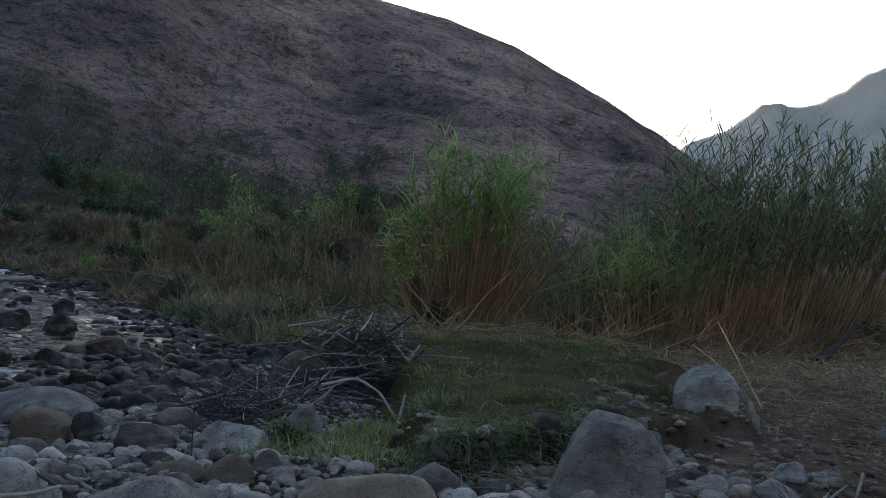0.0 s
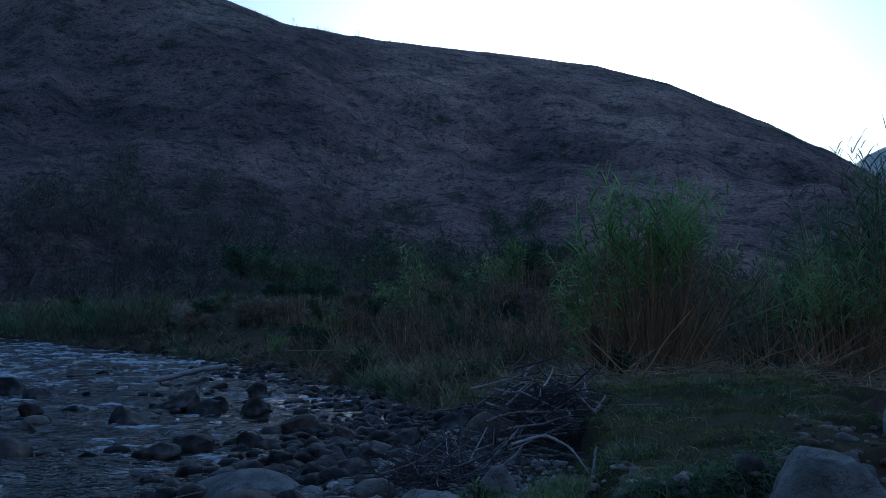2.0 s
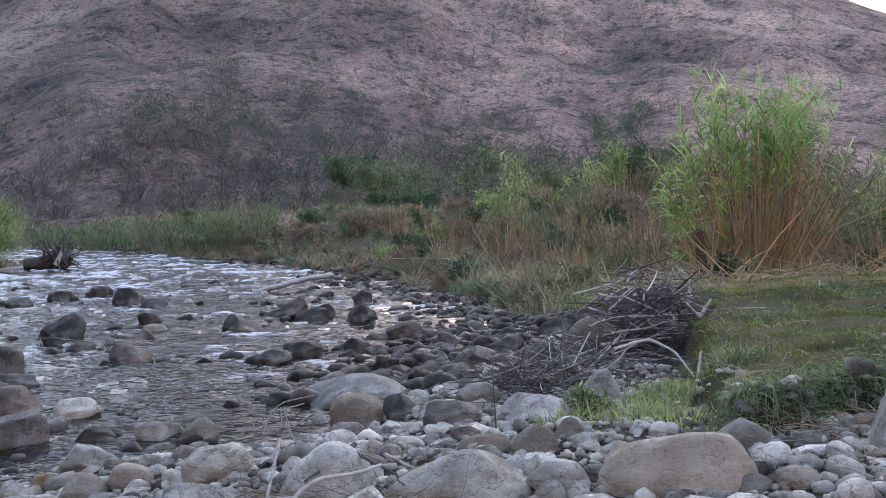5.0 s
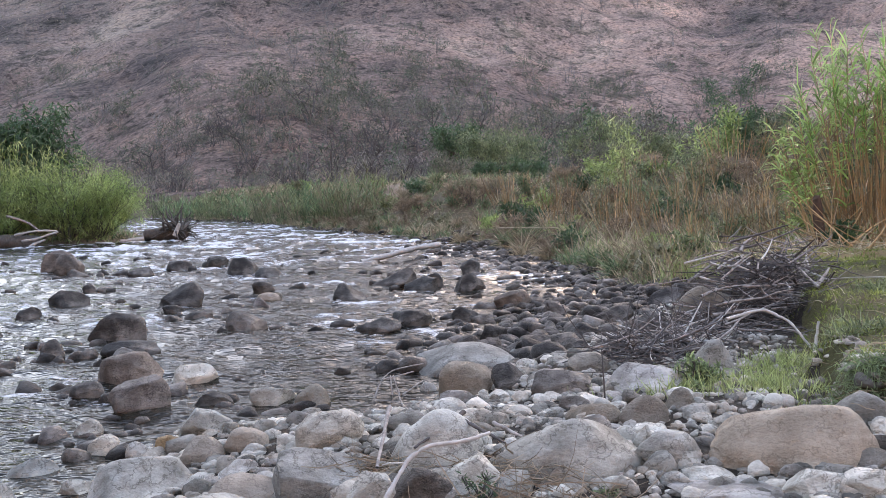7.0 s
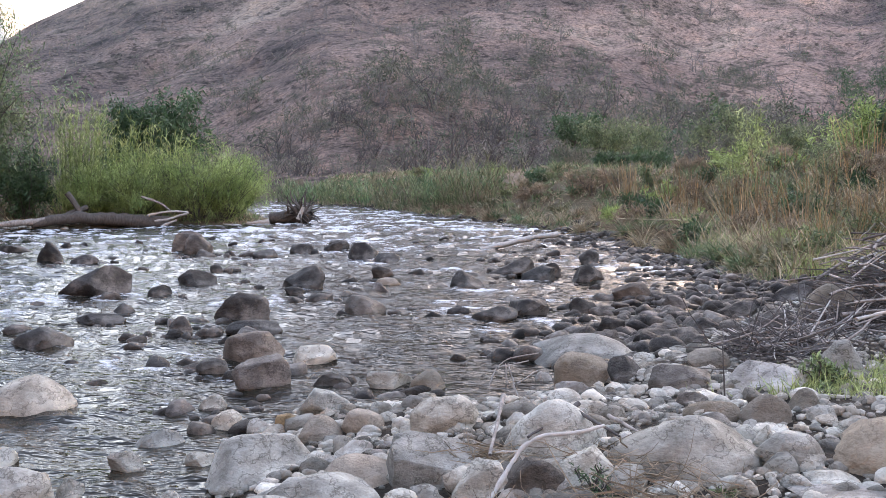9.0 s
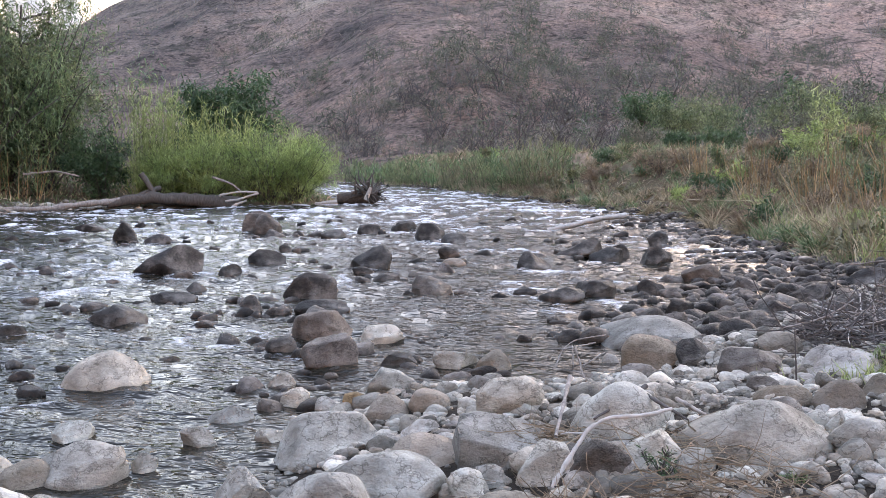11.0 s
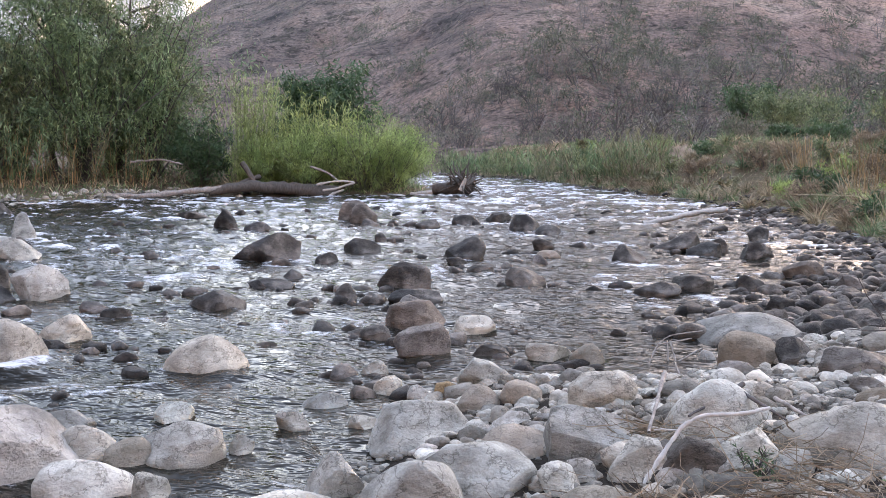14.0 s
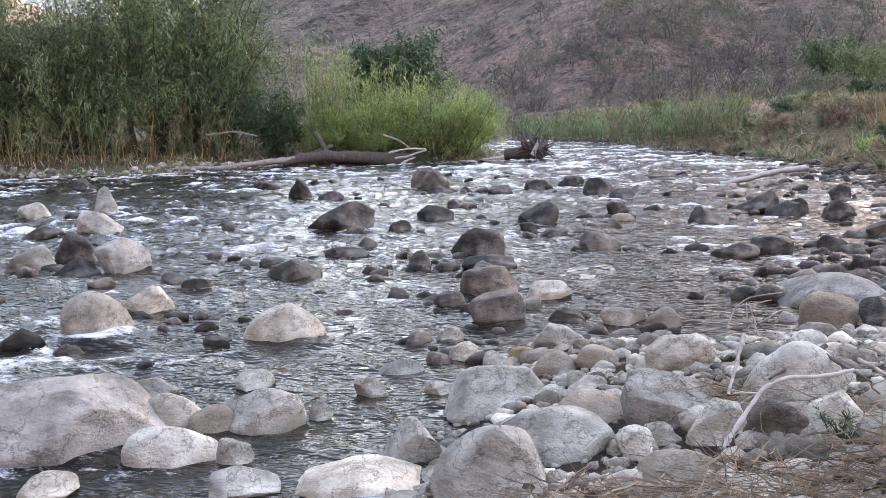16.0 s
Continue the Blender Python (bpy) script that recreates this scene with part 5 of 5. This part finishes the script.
woods("hillside_scrub", 1100, polar(140, 420, -36, 34, 0.012, -0.04), THORN, 504, "scattered dull scrub across the dry hillside", 2.0, 44)
woods("dark_hillside_scrub", 260, polar(140, 400, -36, 34, 0.016, 0.06), DEEP, 505, "dark bushes in the folds of the hillside", 2.2, 44)
woods("bare_hill_trees", 130, polar(140, 330, -36, 34, 0.02, -0.1), TWIG, 506, "leafless grey trees on the hillside", 4.0, 0, True)


def hill_slope(rng, n):
    d, a = np.sqrt(rng.uniform(128 ** 2, 440 ** 2, n)), np.radians(rng.uniform(-37, 33, n))
    return -d * np.sin(a), d * np.cos(a)


def far_bank(rng, n):
    """The slope from the far water edge up to the terrace."""
    y = 20 + 85 * rng.random(n) ** 1.7
    edge = np.interp(y, [17, 20, 25, 36, 50.6, 76, 105], [2.4, 3.4, 2.9, 0.9, -4.4, -14.6, -30])
    x = edge + 0.25 + 11 * rng.random(n) ** 1.2 * (0.6 + 0.5 * (y < 45))
    k = (fbm(x * 0.5, y * 0.5, octaves=2, seed=61) > -0.22) & (worn(x, y) > 1)
    return x[k], y[k]


def terrace(rng, n):
    y = rng.uniform(32, 120, n)
    x = rng.uniform(-30, 60, n)
    k = (shore(x, y) > 7) & (np.hypot(x, y) < 122)
    return x[k], y[k]


def left_bank(rng, n):
    x, y = rng.uniform(-42, -14, n), rng.uniform(34, 62, n)
    sd = shore(x, y)
    k = (sd > 0.4) & (sd < 9) & (x < np.interp(y, [34, 48, 62], [-8, -9.5, -15]))
    return x[k], y[k]


def lawn(rng, n):
    x, y = rng.uniform(2.2, 12.5, n), rng.uniform(6.6, 19.5, n)
    k = (x > 0.25 * y + 0.7 + 0.25 * vnoise(x * 2, y * 2, seed=2)) & (x < 0.56 * y + 1.5) & (y > 6.5 + 0.45 * (x - 2.5)) & (fbm(x * 0.9, y * 0.9, octaves=2, seed=62) > -0.13 - 0.3 * rng.random(n))
    k &= ~((x > 4.6) & (y < 9.2))
    return x[k], y[k]


def reed_floor(rng, n):
    x, y = rng.uniform(5.8, 26, n), rng.uniform(13.5, 25, n)
    k = (y > 16.6 - 0.14 * (x - 8)) & (y < 22 + 0.25 * (x - 8)) & (y > 0.62 * x)
    return x[k], y[k]


def straw_bank(rng, n):
    x, y = rng.uniform(7.5, 16, n), rng.uniform(6.5, 17, n)
    k = (x > 0.62 * y + 1.5)
    return x[k], y[k]


def tufts(rng, n):
    """Bank grass gathers in bunches."""
    x, y = far_bank(rng, n // 12 + 10)
    x, y = np.repeat(x, 12), np.repeat(y, 12)
    return x + rng.normal(size=len(x)) * 0.16, y + rng.normal(size=len(x)) * 0.16


field("hill_grass", hill_slope, 15000, RUSSET, 600, "tufts of dry russet grass on the hillside", 1.1, 0.014, 0.4, 0.5, 1)
def near_slope(rng, n):
    x, y = rng.uniform(3.2, 10, n), rng.uniform(18.5, 29, n)
    k = (shore(x, y) > 0.7) & (fbm(x * 0.6, y * 0.6, octaves=2, seed=66) > -0.1)
    return x[k], y[k]


field("pale_bank_grass", near_slope, 2600, BRIGHT, 619, "tall pale yellow-green grass on the near slope", 0.75, 0.014, 0.5, 0.35)
field("standing_straw", near_slope, 3000, STRAW, 620, "standing dry straw on the near slope", 1.1, 0.012, 0.5, 0.45)
field("bank_grass", tufts, 7000, SHRUB, 601, "rank grey-green grass on the river bank", 0.55, 0.013, 0.5, 0.4)
field("dry_bank_grass", tufts, 14000, STRAW, 602, "dry tan grass on the river bank", 0.6, 0.012, 0.8, 0.6, 2)
field("russet_bank_grass", far_bank, 16000, RUSSET, 603, "brown dead weeds on the bank slope", 0.5, 0.014, 0.8, 0.8, 2)
field("green_bank_grass", tufts, 5000, CANOPY, 604, "fresh green grass along the water", 0.5, 0.013, 0.5, 0.5)
field("terrace_grass", terrace, 9000, SCRUB, 605, "thin dry grass on the terrace", 0.5, 0.010, 0.3, 0.3, 2)
field("left_bank_grass", left_bank, 4500, CANOPY, 606, "green grass under the willows", 0.5, 0.012, 0.6, 0.4)
field("dry_left_grass", left_bank, 2200, STRAW, 607, "dry tan grass hanging under the thicket", 0.6, 0.011, 0.7, 0.4)
field("turf", lawn, 50000, TURF, 608, "short green turf on the near bank", 0.08, 0.013, 0.5, 0.6, 1)


def turf_bunch(rng, n):
    x, y = lawn(rng, n // 4)
    x, y = np.repeat(x[::3], 30), np.repeat(y[::3], 30)
    return x + rng.normal(size=len(x)) * 0.07, y + rng.normal(size=len(x)) * 0.07


field("turf_tufts", turf_bunch, 14000, TURF, 613, "rough tufts standing out of the turf", 0.13, 0.012, 0.6, 0.5, 2)


field("lawn_straw", lawn, 1500, STRAW, 617, "dry straw lying on the turf", 0.35, 0.008, 0.9, 2.0, 3)


def dark_bunch(rng, n):
    x, y = lawn(rng, 400)
    x, y = np.repeat(x[:46], n // 46 + 1), np.repeat(y[:46], n // 46 + 1)
    return x + rng.normal(size=len(x)) * 0.2, y + rng.normal(size=len(x)) * 0.14


field("rank_tufts", dark_bunch, 5000, SHRUB, 618, "rank dark green tufts in the turf", 0.26, 0.012, 0.7, 0.7, 3)


def shaded_slope(rng, n):
    x, y = rng.uniform(8, 34, n), rng.uniform(21.5, 40, n)
    k = (x > 0.36 * y) & (x < 0.95 * y)
    return x[k], y[k]


field("slope_weeds", shaded_slope, 9000, RUSSET, 615, "dead brown weeds behind the reeds", 0.9, 0.012, 0.5, 0.5)
field("slope_grass", shaded_slope, 8000, SCRUB, 616, "rank grass behind the reeds", 0.9, 0.012, 0.5, 0.4)
field("straw_litter", reed_floor, 12000, STRAW, 609, "fallen dry reed leaves under the reeds", 0.8, 0.014, 0.75, 1.6, 2)
field("dry_turf", straw_bank, 5000, SCRUB, 614, "thin dry grass on the bare bank", 0.22, 0.009, 0.5, 0.6, 2)
field("straw_on_bank", straw_bank, 7000, STRAW, 610, "scattered dry straw on bare soil", 0.55, 0.009, 0.75, 1.8, 3)


def overhang(rng, n):
    t = rng.random(n)
    x = 2.45 + 2.2 * t + rng.normal(size=n) * 0.12
    y = 6.6 + 0.45 * (x - 2.5) + np.abs(rng.normal(size=n)) * 0.3 - 0.08
    return x, y


field("overhanging_grass", overhang, 8000, CANOPY, 611, "long green grass hanging over the bank edge", 0.24, 0.008, 1.3, 1.1, 3)


def wet_tuft(rng, n):
    c = rng.integers(0, 3, n)
    return np.array([1.75, 2.35, 2.9])[c] + rng.normal(size=n) * 0.22, np.array([7.9, 7.7, 8.6])[c] + rng.normal(size=n) * 0.22


field("fresh_grass", wet_tuft, 2600, BRIGHT, 612, "fresh bright green grass among the stones", 0.2, 0.008, 0.4, 0.4, 3)


# ---- driftwood, post and debris ----
def stick(name, points, r0, r1, material, label, category="driftwood", sides=7, group="", forks=(), seed=1, knots=0.15):
    """One bent piece of wood with a knobbly taper and forks."""
    rng = np.random.default_rng(seed)
    p = np.array(points, float)
    t = np.linspace(0, len(p) - 1, 6 * len(p))
    q = np.stack([np.interp(t, np.arange(len(p)), p[:, i]) for i in range(3)], 1)
    soft = q.copy()
    for _ in range(4):
        soft[1:-1] = (soft[:-2] + 2 * soft[1:-1] + soft[2:]) / 4
    soft += rng.normal(size=soft.shape) * r0 * 0.12
    out = Pieces()
    tube(out, soft, np.linspace(r0, r1, len(soft)) * (1 + knots * rng.normal(size=len(soft))), sides)
    for at, way, length in forks:
        s = soft[int(at * (len(soft) - 1))]
        f = wander(s, way, length, rng, 5, 0.15)
        tube(out, f, np.linspace(r0 * 0.5, r1 * 0.4, 6), 5)
    return out.link(name, material, label=label, category=category, group=group, smooth_faces=True)


def post(x, y):
    z = z_at(x, y)
    root = new("fence_post")
    root.location = (x, y, z - 0.2)
    tagged(root, "leaning dark weathered wooden fence post beside reeds", "post")
    rng = np.random.default_rng(5)
    out = Pieces()
    p = np.array([[-0.16 * t, 0, 1.45 * t] for t in np.linspace(0, 1, 10)])
    p[:, 0] += rng.normal(size=10) * 0.008
    tube(out, p, np.array([0.11, 0.11, 0.105, 0.1, 0.1, 0.095, 0.1, 0.095, 0.09, 0.07]), 9)
    out.link("shaft", POST, parent=root, smooth_faces=True)
    cap = Pieces()
    tube(cap, [[-0.16, 0, 1.44], [-0.165, 0, 1.47], [-0.19, 0.0, 1.50]], [0.085, 0.07, 0.02], 9)
    cap.link("split_top", POST, parent=root, label="splintered post top")


post(6.98, 18.9)

# the heap of flood debris
rng = np.random.default_rng(77)
heap = new("driftwood_heap")
heap.location = (3.2, 11.9, z_at(3.2, 11.9))
tagged(heap, "tangled heap of grey flood-borne sticks on the bank", "driftwood")
FOOT = np.array(heap.location[:])
for k in range(300):
    u = rng.random() ** 0.8
    c = np.array([1.75 + 2.6 * u + rng.normal() * (0.16 + 0.2 * u), 9.45 + 3.4 * u + rng.normal() * (0.15 + 0.28 * u), 0])
    bulk = 0.07 + 0.85 * math.exp(-((u - 0.84) / 0.22) ** 2)
    c[2] = 0.38 + 0.12 * u + rng.random() ** 0.8 * bulk
    a = math.atan2(3.0, 2.4) + rng.normal() * 0.85
    way = np.array([math.cos(a), math.sin(a), rng.normal() * 0.22 + 0.12])
    n = rng.uniform(0.4, 1.35)
    p = wander(c - unit(way) * n / 2, way, n, rng, 5, 0.07)
    p[:, 2] = np.maximum(p[:, 2], 0.36 + 0.03 * rng.random())
    piece = Pieces()
    tube(piece, p - FOOT, np.linspace(1, 0.4, 6) * min(rng.lognormal(-4.4, 0.42), 0.034), 5)
    piece.link("stick", [DRIFT, TWIG, DRIFT, DRIFT, DRIFT, BLEACHED, BARE_WOOD, DRIFT, BLEACHED][k % 9], parent=heap, smooth_faces=True)
litter = Pieces()
for k in range(3000):
    u = rng.random() ** 0.8
    c = np.array([1.7 + 2.6 * u + rng.normal() * 0.24, 9.4 + 3.4 * u + rng.normal() * 0.36, 0])
    c[2] = 0.35 + 0.1 * rng.random() + rng.random() * 0.75 * math.exp(-((u - 0.84) / 0.22) ** 2)
    tube(litter, wander(c, [rng.normal(), rng.normal() + 0.6, rng.normal() * 0.3], rng.uniform(0.2, 0.65), rng, 3, 0.1), np.array([1, 0.85, 0.65, 0.4]) * rng.lognormal(-5.1, 0.4), 3)
litter.link("fine_twig_litter", TWIG, kind="stuff", label="fine dark twigs filling the debris heap", category="debris")
stick("branch", [(4.62, 15.7, 0.3), (4.7, 16.1, 0.55), (4.8, 16.3, 0.78)], 0.045, 0.03, BLEACHED, "pale broken branch standing in debris", seed=2)
stick("branch", [(2.55, 9.4, 0.75), (2.95, 9.6, 0.82), (3.15, 9.4, 0.72), (3.3, 9.2, 0.46)], 0.017, 0.01, BLEACHED, "bleached curved branch on the debris heap", seed=3)
stick("branch", [(3.22, 9.0, 0.42), (3.3, 9.1, 0.75)], 0.022, 0.012, BLEACHED, "short bleached stick stuck upright in grass", seed=4)
stick("branch", [(-0.41, 5.05, 0.36), (-0.31, 5.2, 0.5), (-0.24, 5.3, 0.6), (-0.14, 5.34, 0.655), (0.06, 5.4, 0.66), (0.2, 5.5, 0.68)], 0.013, 0.009, BLEACHED, "white bleached forked branch across boulders", forks=[(0.5, (-0.5, -0.2, -0.5), 0.22)], seed=6)
stick("twig", [(1.12, 7.4, 0.40), (1.1, 7.4, 0.82)], 0.008, 0.004, TWIG, "thin grey twig standing upright among stones", seed=7)
for k, pts in enumerate([[(-0.78, 9.9, -0.05), (-0.72, 10.1, 0.2), (-0.62, 10.3, 0.32), (-0.3, 10.6, 0.34)], [(-0.6, 10.0, -0.05), (-0.62, 10.1, 0.3)], [(-0.52, 10.0, -0.05), (-0.6, 10.15, 0.28)],
                         [(-0.5, 9.9, 0.02), (-0.3, 10.2, 0.16)], [(-0.42, 9.0, 0.05), (-0.5, 9.3, 0.22)], [(-0.7, 10.1, 0.22), (-0.4, 10.4, 0.26)]]):
    stick("dead_reed", [(a, b, c * 0.6) for a, b, c in pts], 0.01, 0.006, DRIFT, "broken dry reed standing in the pool", group="dead reeds in the pool", seed=20 + k)
stick("log", [(-27.6, 37.6, 0.06), (-26.2, 38.6, 0.2), (-25.2, 39.8, 0.12), (-23.6, 41.2, 0.34), (-22.4, 42.6, 0.42)], 0.07, 0.17, DRIFT, "long grey driftwood limb stranded along the bank", sides=9, seed=8)
stick("log", [(-23.2, 41.8, 0.3), (-21.6, 43.2, 0.5), (-20.0, 44.2, 0.34), (-18.3, 45.2, 0.12)], 0.22, 0.36, BARK, "dark rotting trunk under the willows", sides=11, forks=[(0.2, (0.3, 0.6, 0.5), 1.6), (0.35, (-0.5, 0.1, 0.45), 1.4)], seed=9, knots=0.05)
for k, pts in enumerate([[(-19.0, 44.4, 0.55), (-18.0, 44.3, 0.75), (-17.2, 44.6, 0.7)], [(-18.6, 44.2, 0.3), (-17.9, 44.1, 0.4), (-17.0, 44.2, 0.68)], [(-18.2, 44.0, 0.1), (-17.5, 44.0, 0.35)],
                         [(-19.4, 44.6, 1.4), (-18.5, 44.5, 1.15), (-17.9, 44.5, 0.7)], [(-27.4, 42.0, 1.6), (-26.0, 42.4, 1.75), (-25.0, 42.6, 1.5)]]):
    stick("branch", pts, 0.06, 0.04, BLEACHED if k < 3 else DRIFT, "bleached broken branch on the stranded trunk", group="branches by the trunk", seed=30 + k)


def stump(x, y):
    root = new("root_stump")
    root.location, root.scale = (x, y, 0.02), (1.35, 1.35, 1.25)
    tagged(root, "upturned dark tree stump with tangled roots in the river", "stump")
    rng = np.random.default_rng(9)
    a = Pieces()
    tube(a, wander([-0.7, 0, 0.2], [1, 0.1, 0.15], 1.5, rng, 5, 0.05), [0.2, 0.24, 0.26, 0.3, 0.34, 0.2], 9)
    a.link("trunk", BARK, parent=root, smooth_faces=True)
    for _ in range(44):
        way = rng.normal(size=3) + np.array([0.4, 0, 0.25])
        b = Pieces()
        tube(b, wander([0.45 + rng.normal() * 0.2, rng.normal() * 0.2, 0.4], way, rng.uniform(0.5, 1.2), rng, 5, 0.25), np.linspace(0.06, 0.012, 6), 5)
        b.link("root", BARK, parent=root, smooth_faces=True)
    for start, way, length in (([-0.6, -0.4, 0.1], [-1, -0.2, 0.1], 0.8), ([0.5, -0.5, 0.2], [0.4, -0.2, 0.8], 0.5)):
        c = Pieces()
        tube(c, wander(start, way, length, rng, 4, 0.1), np.linspace(0.1, 0.065, 5), 6)
        c.link("broken_limb", BLEACHED, parent=root, label="bleached broken limb")


stump(-13.5, 48.2)
for k, pts in enumerate([[(3.14, 6.7, 0.55), (3.64, 7.35, 0.72)], [(3.29, 6.85, 0.62), (3.5, 7.5, 0.78)], [(5.83, 5.91, 0.8), (5.3, 5.45, 0.6)], [(5.6, 5.9, 0.62), (5.2, 5.6, 0.75)],
                         [(-0.41, 6.5, 0.62), (-0.44, 5.7, 0.44)], [(0.07, 6.3, 0.62), (-0.23, 5.9, 0.5)], [(0.25, 6.3, 0.55), (0.49, 5.9, 0.5)], [(0.05, 6.2, 0.6), (0.3, 5.9, 0.52)]]):
    stick("branch", pts, 0.014, 0.008, TWIG if k % 2 else DRIFT, "thin grey dead stick lying on stones", group="loose sticks", seed=60 + k)
stick("plank", [(-2.55, 29.5, 0.02), (-1.2, 30.3, 0.3), (-0.3, 30.8, 0.42)], 0.09, 0.09, BLEACHED, "pale stripped log wedged against a river boulder", sides=5, seed=10)
stick("branch", [(7.71, 9.46, 0.52), (7.70, 9.59, 0.78), (7.66, 9.75, 0.92)], 0.055, 0.04, DRIFT, "split pale driftwood chunk beside the white rock", seed=11)
stick("branch", [(17.98, 20.14, 0.6), (18.97, 20.59, 1.06), (19.98, 21.02, 1.65)], 0.12, 0.07, BARK, "dark dead branch leaning from the reed litter", seed=12)
for k, pts in enumerate([[(8.2, 10.0, 0.7), (9.15, 11.89, 1.25), (10.14, 13.65, 1.59)], [(8.6, 10.8, 0.7), (9.28, 12.42, 1.03), (9.85, 13.85, 1.18)], [(8.62, 18.05, 1.5), (8.86, 17.93, 1.09), (8.86, 17.93, 0.55)], [(6.21, 11.42, 0.66), (5.94, 9.85, 0.66)],
                         [(11.8, 18.6, 0.7), (13.0, 18.4, 0.72), (14.6, 18.0, 0.66)], [(8.36, 18.17, 0.56), (10.4, 17.08, 0.57)], [(9.7, 19.7, 1.6), (12.3, 20.6, 2.4)], [(1.7, 35.9, 0.68), (3.2, 29.8, 0.87)], [(4.2, 25.2, 0.4), (4.7, 25.6, 1.2)]]):
    stick("cane", pts, 0.015, 0.009, CANE if k < 3 else STRAW, "fallen dry reed cane on the bank", "cane", 5, "fallen canes", seed=40 + k)


def fallen(name, count, seed, label):
    """Broken canes that lean and lie at the feet of the reeds."""
    g = np.random.default_rng(seed)
    out = Pieces()
    x = g.uniform(6.6, 20, count)
    y = 19.0 + 0.22 * (x - 8) + np.abs(g.normal(size=count)) * -1.0 + 0.6
    z = ground_height(x, y) + 0.03
    for a, b, c in zip(x, y, z):
        t, lift = g.uniform(0, 6.28), g.random() ** 3
        n = g.uniform(0.5, 2.2)
        p = wander([a, b, c + 0.02], [math.cos(t), math.sin(t) * 0.6, lift * 1.6 + 0.04], n, g, 5, 0.07, 0.05 * lift)
        p[:, 2] = np.maximum(p[:, 2], c + 0.02)
        tube(out, p, np.linspace(0.014, 0.007, 6) * g.uniform(0.6, 1.2), 4)
    out.link(name, CANE, kind="stuff", label=label, category="debris")


fallen("fallen_canes", 420, 87, "dry tan canes fallen at the feet of the reeds")


def nest(name, spots, count, seed, label):
    """Straw and twigs caught between the stones."""
    g = np.random.default_rng(seed)
    out = Pieces()
    for cx, cy, r in spots:
        spot = g.normal(size=(count, 2)) * r + np.array([cx, cy])
        level = ground_height(spot[:, 0], spot[:, 1]) + 0.05 + 0.08 * g.random(count)
        for (sx, sy), sz in zip(spot, level):
            a = g.uniform(0, 6.28)
            p = wander([sx, sy, sz], [math.cos(a), math.sin(a), g.normal() * 0.15], g.uniform(0.12, 0.4), g, 3, 0.2)
            tube(out, p, np.array([1, 0.9, 0.7, 0.4]) * g.lognormal(-5.9, 0.4), 3)
    out.link(name, RUSSET, kind="stuff", label=label, category="debris")


nest("straw_debris", [(-1.1, 4.2, 0.16), (-0.7, 4.0, 0.2), (-0.2, 4.5, 0.2), (0.2, 4.6, 0.25), (0.3, 5.6, 0.14), (-0.45, 5.9, 0.1), (0.5, 4.9, 0.2), (0.1, 4.4, 0.22), (-0.4, 4.35, 0.2)], 110, 88, "dry straw and twigs caught between boulders")
nest("bank_debris", [(6.4, 6.4, 0.3), (7.2, 7.0, 0.4), (8.6, 8.2, 0.5), (9.6, 9.6, 0.6), (3.0, 6.5, 0.2), (3.5, 6.5, 0.25), (4.0, 6.7, 0.25), (4.4, 7.0, 0.2)], 70, 89, "dry straw and roots lying on bare soil")

shrub(0.12, 5.28, 0.3, 0.26, DEEP, 421, "small dark green weed between pale boulders", 240, 0.03, 0.3, stems=9, group="weeds among the stones")
shrub(0.82, 5.2, 0.22, 0.16, CANOPY, 422, "tiny green weed among cobbles", 140, 0.026, 0.4, stems=7, group="weeds among the stones")
shrub(1.9, 7.85, 0.5, 0.3, CANOPY, 423, "fresh green weed beside a grey boulder", 500, 0.06, 0.3, stems=12, group="weeds among the stones")
shrub(7.15, 18.5, 0.7, 0.75, DEEP, 424, "dark broad-leaved weed at the foot of the post", 700, 0.09, 0.55, stems=12, group="weeds among the stones")


def broken_root(x, y):
    """A splintered root end on the gravel."""
    root = new("broken_root")
    root.location = (x, y, z_at(x, y))
    tagged(root, "splintered dark root with pale torn wood on gravel", "driftwood")
    g = np.random.default_rng(14)
    out = Pieces()
    tube(out, wander([0, 0, -0.05], [0.1, 0.05, 1], 0.3, g, 5, 0.08), [0.07, 0.065, 0.055, 0.05, 0.035, 0.01], 8)
    out.link("bark", BARK, parent=root, smooth_faces=True)
    for k in range(7):
        out = Pieces()
        a = g.uniform(0, 6.28)
        tube(out, wander([0.05 * math.cos(a), 0.05 * math.sin(a), 0.02], [math.cos(a), math.sin(a), g.uniform(0.2, 1.6)], g.uniform(0.15, 0.32), g, 4, 0.12), np.linspace(0.022, 0.004, 5), 5)
        out.link("splinter", BLEACHED if k % 2 else DRIFT, parent=root, smooth_faces=True)


broken_root(5.05, 5.6)
